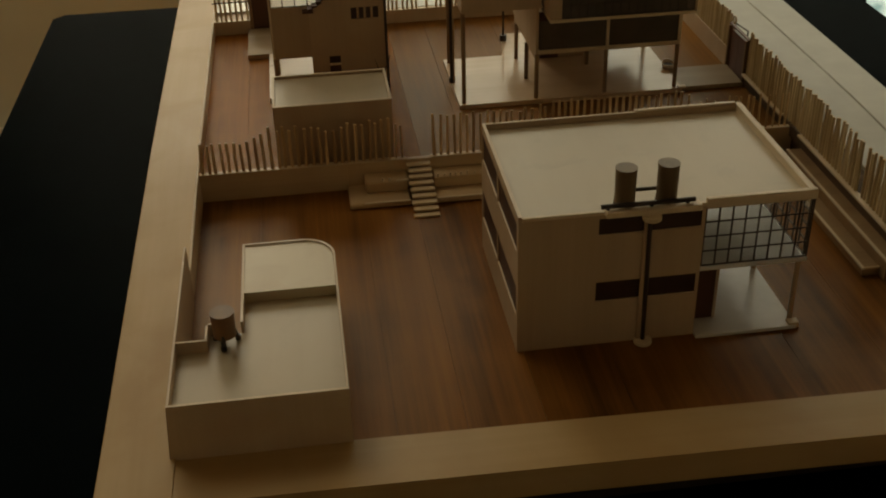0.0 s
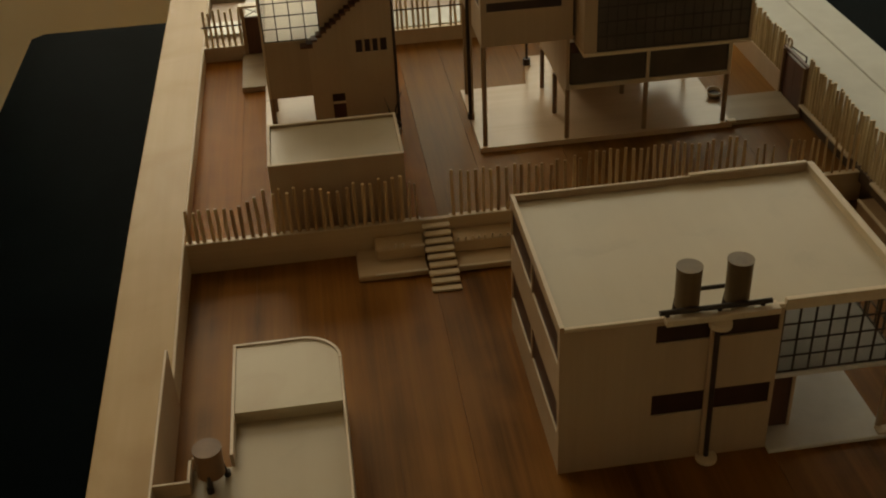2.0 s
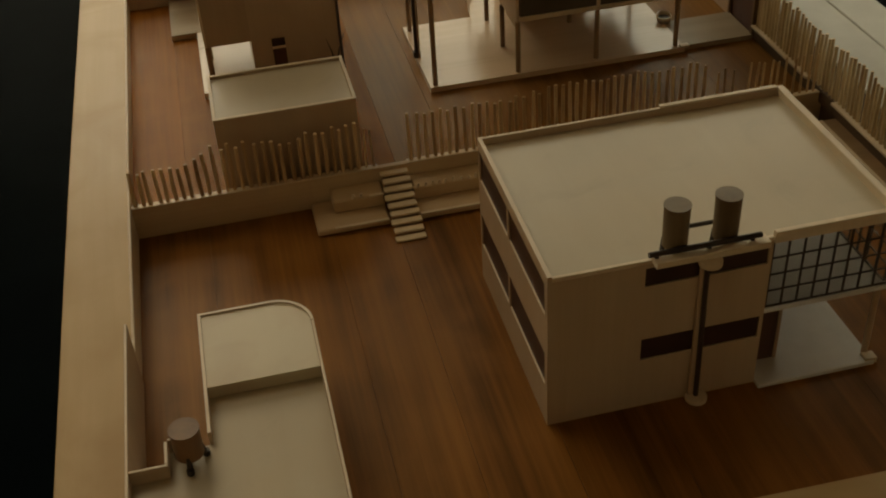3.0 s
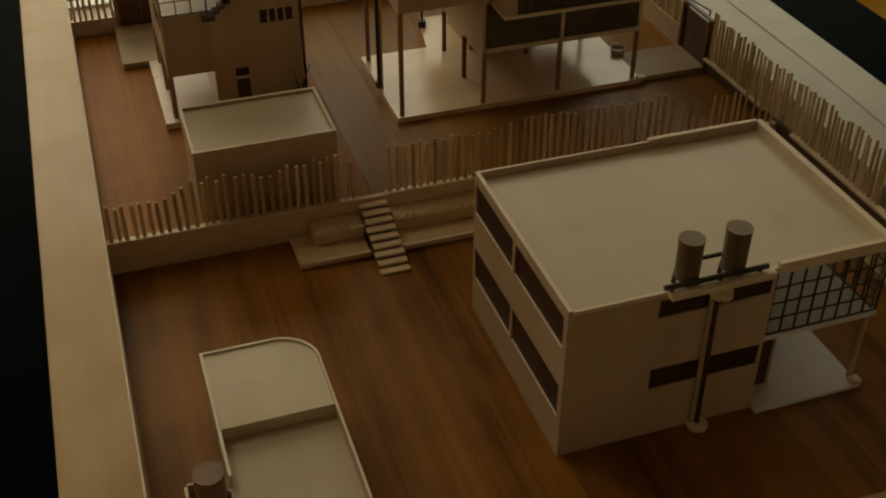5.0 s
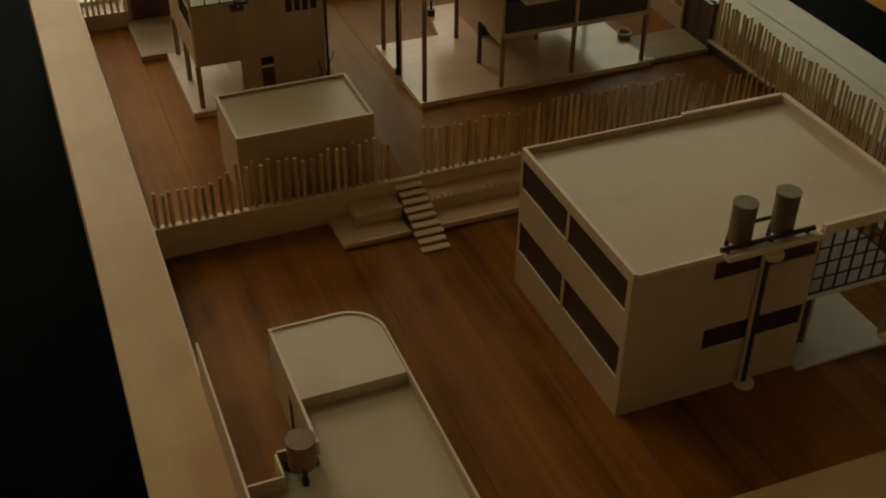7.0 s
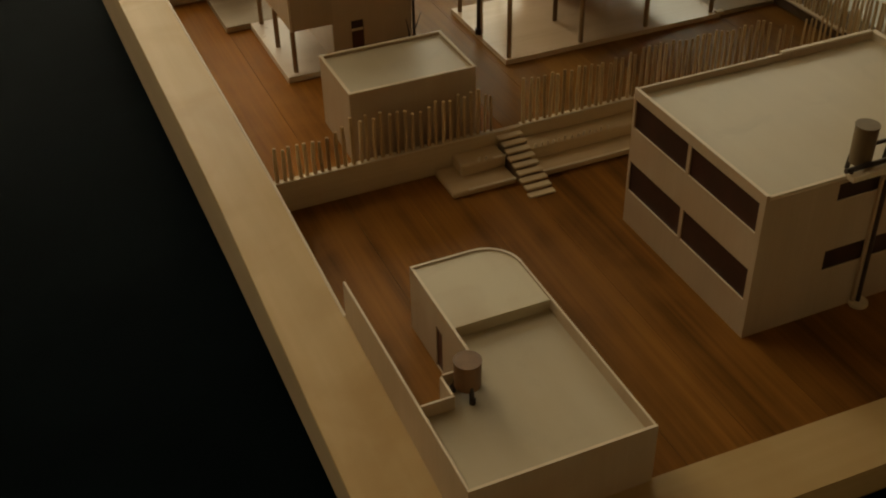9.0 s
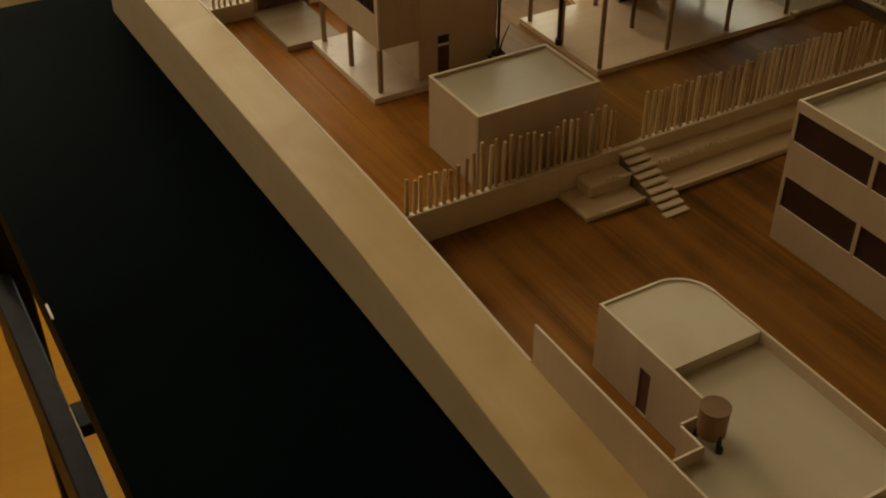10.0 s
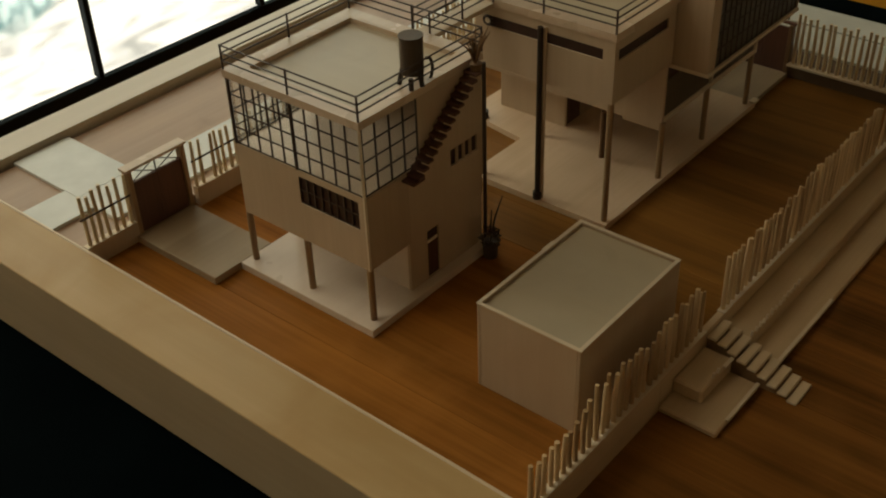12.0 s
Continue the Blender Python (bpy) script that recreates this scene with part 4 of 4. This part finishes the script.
# ---------------------------------------------------------------- small studio house on posts
def small_studio():
    t = thing("small_studio", "pale wooden model studio house on posts with a gridded upper window", "model house", "model houses")
    x0, x1, y0, y1 = -0.0300, 0.0685, 0.9480, 1.0470
    th = 0.0020
    zb, zm, zr = 0.0600, 0.1065, 0.1474
    block("ground_slab", -0.0375, 0.0700, 0.9425, 1.0500, UP, 0.0260, SLAB_PALE, t, "whitish ground slab")
    block("entrance_slab", -0.0580, -0.0125, 1.0500, 1.1230, UP, 0.0262, PATH, t, "dull brown slab leading to the gate")
    for y in (0.9495, 0.9975, 1.0455):
        rod("post", (x0 + 0.0012, y, 0.0260), (x0 + 0.0012, y, zb), 0.0020, POST_BACKLIT, t, "round wooden post", sides=12)
    # closed part of the ground floor
    pierced("wall", "y", y0 + 0.001, y0 + 0.001 + th, 0.0035, x1, 0.0260, zb, [(0.0185, 0.0285, 0.0265, 0.0590)], BALSA, t)
    block("door", 0.0185, 0.0285, y0 + 0.0018, y0 + 0.0026, 0.0265, 0.0500, DARKWOOD, t, "dark brown door")
    block("fanlight", 0.0185, 0.0285, y0 + 0.0018, y0 + 0.0026, 0.0520, 0.0590, ACRYLIC, t, "dark fanlight")
    block("door_bar", 0.0185, 0.0285, y0 + 0.0014, y0 + 0.0026, 0.0500, 0.0520, BALSA_EDGE, t)
    block("wall", 0.0035, 0.0035 + th, y0 + 0.001 + th, y1 - 0.001, 0.0260, zb, SLAB_PALE, t, "whitish recessed wall")
    block("wall", x1 - th, x1, y0 + 0.001 + th, y1 - 0.001, 0.0260, zb, BALSA, t)
    block("wall", 0.0035 + th, x1 - th, y1 - 0.003, y1 - 0.001, 0.0260, zb, BALSA, t)
    # first floor
    block("floor_slab", x0 + th, x1 - th, y0 + th, y1 - th, zb, zb + 0.002, BALSA, t)
    pierced("wall", "x", x0, x0 + th, y0, y1, zb, zm, [(0.9530, 0.9975, 0.0850, 0.1025)], BALSA, t)
    w = pane("window", "x", x0 + 0.0017, 0.9530, 0.9975, 0.0850, 0.1025, ACRYLIC, t, "dark window")
    lattice("x", x0 + 0.0008, 0.9530, 0.9975, 0.0850, 0.1025, 8, 2, 0.00045, w)
    pierced("wall", "y", y0, y0 + th, x0 + th, x1, zb, zm, [(0.0400, 0.0640, 0.0920, 0.1025)], BALSA, t)
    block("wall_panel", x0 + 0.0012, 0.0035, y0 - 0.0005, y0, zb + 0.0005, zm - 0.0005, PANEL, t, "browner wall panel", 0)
    pane("window", "y", y0 + 0.0016, 0.0400, 0.0640, 0.0920, 0.1025, ACRYLIC, t, "small dark window")
    for i in range(3):
        x = 0.0460 + i * 0.0060
        rod("window_bar", (x, y0 + 0.0006, 0.0920), (x, y0 + 0.0006, 0.1025), 0.0011, PANEL, t, sides=6)
    block("wall", x0 + th, x1, y1 - th, y1, zb, zm, BALSA, t)
    block("wall", 0.0300, x1, y1 - th, y1, zm, zr, BALSA, t)
    block("wall", x1 - th, x1, y0 + th, y1 - th, zb, zr, BALSA, t)
    # studio storey with wire-gridded glazing
    block("floor_slab", x0 + th, x1 - th, y0 + th, y1 - th, zm - 0.002, zm, SLAB_PALE, t, "whitish studio floor")
    pierced("wall", "y", y0, y0 + th, 0.0140, x1, zm, zr, [], BALSA, t)
    w = pane("window", "x", x0 + 0.0014, y0 + 0.002, y1 - 0.002, zm, zr, GLASS, t, "clear window with a dark wire grid")
    lattice("x", x0 + 0.0006, y0 + 0.001, y1 - 0.001, zm + 0.0004, zr, 10, 4, 0.00040, w)
    w = pane("window", "y", y0 + 0.0014, x0 + 0.003, 0.0138, zm, zr, GLASS, t, "clear window with a dark wire grid")
    lattice("y", y0 + 0.0006, x0 + 0.001, 0.0138, zm + 0.0004, zr, 4, 4, 0.00040, w)
    w = pane("window", "y", y1 - 0.0014, x0 + 0.003, 0.0298, zm, zr, GLASS, t, "clear window with a dark wire grid")
    lattice("y", y1 - 0.0006, x0 + 0.001, 0.0298, zm + 0.0004, zr, 6, 4, 0.00040, w)
    for a in ((x0, y0), (x0, 0.9975), (x0, y1 - 0.001)):
        block("corner_bar", a[0] - 0.0007, a[0] + 0.0009, a[1] - 0.0007, a[1] + 0.0009, zb if a[1] < 0.95 else zm, zr, BALSA_EDGE if a[1] < 0.95 else WIRE, t)
    # roof slab with parapet and railing
    ring("roof", x0 - 0.001, x1 + 0.001, y0 - 0.001, y1 + 0.001, 0.0105, zr, 0.1520, SLAB, t, "pale roof rim")
    block("roof_deck", x0 + 0.0095, x1 - 0.0095, y0 + 0.0095, y1 - 0.0095, zr, 0.1492, BALSA_ROOF, t, "pale sunken roof deck", 0)
    i = 0.0003
    handrail([(x0 - i, y0 - i), (x1 + i, y0 - i), (x1 + i, y1 + i), (x0 - i, y1 + i)], 0.1520, (0.0050, 0.0095, 0.0140), 0.00065, t)
    # outside stair against the south wall
    n = 14
    for k in range(n):
        f = k / (n - 1)
        x = 0.0050 + f * 0.050
        z = 0.1065 + f * 0.0405
        block("tread", x - 0.0024, x + 0.0024, y0 - 0.0095, y0 - 0.0002, z - 0.0017, z, DARKWOOD, t, "dark stair tread", 0.0002)
    block("landing", -0.0020, 0.0075, y0 - 0.0095, y0 - 0.0006, 0.1030, 0.1045, DARKWOOD, t, "dark landing")
    bm = bmesh.new()
    va = [[bm.verts.new((x, y0 - d, z)) for x, z in ((0.0010, 0.1030), (0.0045, 0.1018), (0.0570, 0.1440), (0.0535, 0.1452))] for d in (0.0004, 0.0022)]
    for f in (va[0], va[1][::-1], *[(va[0][i], va[1][i], va[1][(i + 1) % 4], va[0][(i + 1) % 4]) for i in range(4)]):
        bm.faces.new(f)
    part("stringer", bm, DARKWOOD, t, "dark stair stringer")
    rod("pipe", (x1 + 0.0012, y0 - 0.0010, UP), (x1 + 0.0012, y0 - 0.0010, 0.1450), 0.0012, WIRE, t, "dark downpipe")


small_studio()
tank("studio_tank", "dark wooden drum tank on stub legs at the roof edge", 0.0185, 0.9540, 0.1520, 0.1788, 0.0064, 0.006, BLACKTANK)


def overflow_pipe():
    t = thing("overflow_pipe", "small dark bent pipe beside the roof tank", "pipe")
    bm = bmesh.new()
    pts = [Vector((0.0258 + 0.0042 * math.sin(a), 0.9500, 0.1575 + 0.0068 * math.cos(a))) for a in [math.pi * i / 9 for i in range(10)]]
    pts = [Vector((0.0250, 0.9505, 0.1643))] + pts + [Vector((0.0258, 0.9500, 0.1520))]
    for p, q in zip(pts, pts[1:]):
        add_rod(bm, p, q, 0.0009, None, 6)
    part("bend", bm, DARK, t)
    rod("valve", (0.0110, 0.9485, 0.1520), (0.0110, 0.9485, 0.1585), 0.0014, DARK, t, "dark stub valve", sides=6)


overflow_pipe()
shrub = dry_plant("potted_plant", "dark dried shrub in a pot beside the studio wall", 0.0635, 0.9385, UP, 0.036, 2, 0.7, BLACKTANK, 5, 0.0050, 0.30)
leaf_seed = random.Random(31)
bm = bmesh.new()
for i in range(90):
    a, h = leaf_seed.uniform(0, 6.28), leaf_seed.uniform(0.0, 1.0)
    rad = 0.0070 * math.sin(math.pi * (0.18 + 0.72 * h)) * leaf_seed.uniform(0.55, 1.0)
    p = Vector((0.0635 + rad * math.cos(a), 0.9385 + rad * math.sin(a), UP + 0.008 + 0.0125 * h))
    u = Vector([leaf_seed.uniform(-1, 1) for _ in range(3)]).normalized() * 0.0021
    v = u.cross(Vector([leaf_seed.uniform(-1, 1) for _ in range(3)])).normalized() * 0.0011
    c = [bm.verts.new(q) for q in (p - u, p + v, p + u, p - v, p + u.cross(v).normalized() * 0.0006)]
    for k in range(4):
        bm.faces.new((c[k], c[(k + 1) % 4], c[4]))
    bm.faces.new((c[3], c[2], c[1], c[0]))
part("foliage", bm, BLACKTANK, shrub, "dense dark leaves")
dry_plant("roof_plant", "bare branching dried plant at the stair head", 0.0570, 0.9425, 0.1470, 0.026, 14, 1.7, PLANT, 9, 0.0036, 0.16)


# ---------------------------------------------------------------- roof bridge
def roof_bridge():
    t = thing("roof_bridge", "narrow pale footbridge with wire rails between two roofs", "bridge")
    y0, y1 = 0.9850, 0.9985
    block("deck", 0.0697, 0.1290, y0, y1, 0.1470, 0.1500, BALSA_EDGE, t)
    for y in (y0 + 0.0006, y1 - 0.0006):
        handrail([(0.0700, y), (0.1288, y)], 0.1500, (0.0050, 0.0095, 0.0140), 0.0006, t, False, 0.03)


roof_bridge()


# ---------------------------------------------------------------- large studio house on posts
def large_studio():
    t = thing("large_studio", "large pale wooden model studio house on posts with dark glazing", "model house", "model houses")
    x0, xm, x1 = 0.1300, 0.1955, 0.3230
    y0, y1 = 0.9000, 1.0450
    th = 0.0022
    bm = bmesh.new()
    add_prism(bm, [(0.1270, 0.8975), (0.3275, 0.8975), (0.3275, 1.060), (0.195, 1.060), (0.189, 1.036), (0.1835, 1.004), (0.1270, 1.004)], UP, 0.0252)
    part("ground_slab", bm, SLAB_GLOSS, t, "varnished pale ground slab with a slanting notch")
    block("entrance_slab", 0.3275, 0.3845, 0.9000, 0.9440, UP, 0.0250, PATH, t, "dull slab leading to the side gate")
    block("corner_block", 0.3235, 0.3305, 0.8960, 0.9010, 0.0252, 0.0270, BALSA_EDGE, t)
    # posts
    for x, y, h in ((0.1315, 0.9015, 0.107), (0.1315, 0.9960, 0.107), (xm, 0.9010, 0.066), 
                    (0.2575, 0.9030, 0.066), (0.3215, 0.9030, 0.066), (0.2575, 0.968, 0.066), (0.3215, 1.000, 0.066)):
        rod("post", (x, y, 0.0252), (x, y, h), 0.0019, POST_BACKLIT, t, "round wooden post", sides=12)
    # inner posts take a still darker wood for the same backlit look
    for x, y in ((xm, 0.9450), (xm, 0.9940)):
        rod("post", (x, y, 0.0252), (x, y, 0.0600), 0.0019, TANKWOOD, t, "round wooden post darkened as if backlit", sides=12)
    # west block, high on its posts
    holes_w = [(0.9080, 0.9900, 0.1335, 0.1405)]
    z0, zt = 0.1070, 0.1470
    pierced("wall", "x", x0, x0 + th, y0, 1.0000, z0, zt, holes_w, BALSA, t)
    pane("window", "x", x0 + 0.0014, 0.9080, 0.9900, 0.1335, 0.1405, ACRYLIC, t, "dark ribbon window")
    pierced("wall", "y", y0, y0 + th, x0 + th, xm + 0.003, z0, zt, [(0.1345, 0.1900, 0.1335, 0.1405)], BALSA, t)
    pane("window", "y", y0 + 0.0014, 0.1345, 0.1900, 0.1335, 0.1405, ACRYLIC, t, "dark ribbon window")
    block("wall", x0 + th, 0.2008, 1.0000 - th, 1.0000, z0, zt, BALSA, t)
    block("floor_slab", x0 + th, 0.2008, y0 + th, 1.0000 - th, z0, z0 + 0.002, BALSA, t)
    ring("roof", x0 - 0.001, 0.2008, y0 - 0.001, 1.0010, 0.0095, zt, 0.1520, SLAB, t, "pale roof rim")
    block("roof_deck", x0 + 0.0085, 0.1913, y0 + 0.0085, 0.9915, zt, 0.1492, BALSA_ROOF, t, "pale sunken roof deck", 0)
    handrail([(0.2000, y0 - 0.0004), (x0 - 0.0004, y0 - 0.0004), (x0 - 0.0004, 0.9990), (0.2000, 0.9990)], 0.1520, (0.0050, 0.0095, 0.0140), 0.00065, t, False)
    # lower east block with dark glazing
    pierced("wall", "x", xm - 0.001, xm - 0.001 + th, 0.9010, 0.9990, 0.0600, z0, [(0.9300, 0.9960, 0.0600, 0.0620)], BALSA, t)
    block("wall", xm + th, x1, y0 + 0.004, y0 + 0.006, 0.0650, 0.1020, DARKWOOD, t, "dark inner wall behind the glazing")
    for xa, xb in ((xm + 0.0025, 0.2562), (0.2588, 0.3205)):
        pane("window", "y", y0 + 0.0022, xa, xb, 0.0690, 0.0945, SMOKED, t, "dark brown glazing")
    for x in (0.2575, 0.3217):
        block("window_post", x - 0.0013, x + 0.0013, y0, y0 + 0.003, 0.0660, 0.1020, BALSA_EDGE, t)
    block("window_sill", xm + 0.0012, x1, y0 + 0.0005, y0 + 0.004, 0.0655, 0.0690, BALSA_EDGE, t)
    block("wall", x1 - th, x1, y0 + 0.006, y1, 0.0655, 0.1020, BALSA, t)
    block("floor_slab", xm + 0.0012, x1 - th, y0 + 0.006, y1, 0.0630, 0.0655, BALSA, t)
    block("wall", xm + 0.0012, x1 - th, y1 - th, y1, 0.0655, 0.1020, BALSA, t)
    # upper east block, pushed forward, with a tall gridded window
    ux0, uy0 = 0.2010, 0.8760
    block("floor_slab", ux0, 0.3270, uy0, y1, 0.1020, 0.1045, BALSA_EDGE, t, "pale slab edge")
    block("wall", ux0, ux0 + 0.0100, uy0 + 0.0010, y1, 0.1045, 0.1720, BALSA, t)
    block("wall", ux0 + 0.0100, 0.3270, y1 - th, y1, 0.1045, 0.1720, BALSA, t)
    block("wall", 0.3248, 0.3270, uy0 + 0.0010, y1 - th, 0.1045, 0.1720, BALSA, t)
    w = pane("window", "y", uy0 + 0.0030, ux0 + 0.0100, 0.3248, 0.1045, 0.1720, SMOKED, t, "tall dark studio window")
    lattice("y", uy0 + 0.0020, ux0 + 0.0105, 0.3245, 0.1048, 0.1716, 16, 6, 0.00032, w)
    block("roof", ux0 - 0.0005, 0.3275, uy0 - 0.0005, y1 + 0.0005, 0.1720, 0.1750, BALSA_EDGE, t)
    # small spout at the end of the ribbon window
    bm = bmesh.new()
    ringpts = [Vector((0.1286, 0.9895 + 0.0030 * math.cos(a), 0.1378 + 0.0026 * math.sin(a))) for a in [2 * math.pi * i / 12 for i in range(12)]]
    for i in range(12):
        add_rod(bm, ringpts[i], ringpts[(i + 1) % 12], 0.0010, None, 6)
    spout = part("spout", bm, DARK, t, "dark ring spout")
    rod("plug", (0.1280, 0.9895, 0.1378), (0.1300, 0.9895, 0.1378), 0.0018, BALSA_EDGE, spout, "pale plug", sides=10)
    # downpipe on the west face
    rod("pipe", (0.1278, 0.9500, 0.0252), (0.1278, 0.9500, 0.1440), 0.0018, DARK, t, "dark downpipe")
    rod("pipe_foot", (0.1278, 0.9500, 0.0252), (0.1278, 0.9500, 0.0300), 0.0030, DARK, t, "dark pipe foot")
    block("pipe_board", 0.1286, 0.1300, 0.9465, 0.9500, 0.0252, 0.1440, BALSA, t)
    # closed parts of the ground floor
    block("wall", 0.2150, 0.2170, 0.9880, 1.0450, 0.0252, 0.0630, BALSA, t)
    block("door", 0.2170, 0.2350, 0.9890, 0.9905, 0.0252, 0.0630, DARKWOOD, t, "dark brown door")
    # shade under the studio is put into this wall's browner wood
    block("wall", 0.2350, 0.2590, 0.9890, 0.9912, 0.0252, 0.0630, PANEL, t, "wall browned to paint its shade")
    # back wall added to keep north window light off the slab
    block("wall", 0.2170, 0.2980, 1.0425, 1.0445, 0.0252, 0.0630, BALSA, t)
    rod("pipe", (0.1920, 1.0430, 0.0252), (0.1920, 1.0430, 0.1060), 0.0011, DARK, t, "thin dark pipe", sides=8)
    rod("pipe_foot", (0.1920, 1.0430, 0.0252), (0.1920, 1.0430, 0.0310), 0.0034, DARK, t, "dark pipe foot")


large_studio()

def peg_row(x0, x1, y, z, step):
    t = thing("peg_row", "row of tiny pale pegs standing on the terrace ledge", "fence", "peg rows of the model")
    g = random.Random(17)
    x = x0
    while x < x1:
        h = g.uniform(0.0022, 0.0036)
        rod("peg", (x, y, z), (x + g.uniform(0.0002, 0.0010), y, z + h), 0.0009, BALSA_EDGE, t, sides=6)
        x += step * g.uniform(0.85, 1.15)


peg_row(0.0915, 0.1520, 0.7797, 0.0197, 0.0047)
peg_row(0.0480, 0.0580, 0.7797, 0.0197, 0.0047)


def small_bowl():
    """A tiny tub chair: a pale open drum with a dark round seat."""
    t = thing("tub_chair", "tiny pale tub chair with a dark seat on the studio slab", "chair")
    x, y, z = 0.3290, 0.9450, 0.0251
    r, h, n = 0.0062, 0.0058, 18
    bm = bmesh.new()
    rows = []
    for i in range(n):
        a = 2 * math.pi * i / n
        c, d = math.cos(a), math.sin(a)
        top = h * (0.75 + 0.35 * max(0.0, d))
        rows.append([bm.verts.new((x + q * c, y + q * d, z + k)) for q, k in ((r * 0.8, 0), (r, top), (r * 0.84, top), (r * 0.7, 0.001))])
    for i in range(n):
        a, b = rows[i], rows[(i + 1) % n]
        for k in range(4):
            m = (k + 1) % 4
            f = bm.faces.new((a[k], a[m], b[m], b[k]))
            f.smooth = True
    part("shell", bm, BALSA_EDGE, t)
    rod("seat", (x, y, z + 0.0004), (x, y, z + 0.0034), r * 0.74, DARK, t, "dark round seat", sides=16)


small_bowl()


def floor_box(label, x0, x1, y0, y1, h, mat):
    """A low box on the room's floor: a body and a slightly wider lid."""
    t = thing("floor_box", label, "box")
    block("body", x0, x1, y0, y1, FLOOR_Z, FLOOR_Z + h - 0.008, mat, t, "", 0.002)
    block("lid", x0 - 0.004, x1 + 0.004, y0 - 0.004, y1 + 0.004, FLOOR_Z + h - 0.008, FLOOR_Z + h, mat, t, "", 0.002)


floor_box("low black box on the floor beside the window", 1.90, 2.21, 2.75, 2.885, 0.075, BLACKPAINT)
# white slab added for the pale patch of floor by the wall
floor_box("wide low white slab for the pale floor patch by the wall", -1.75, -0.80, 2.40, 2.872, 0.024, WHITE)
# white box added in place of daylight from an opening by the window
floor_box("low white box standing for the bright opening beside the window", 2.235, 2.58, 2.77, 2.885, 0.05, WHITE)
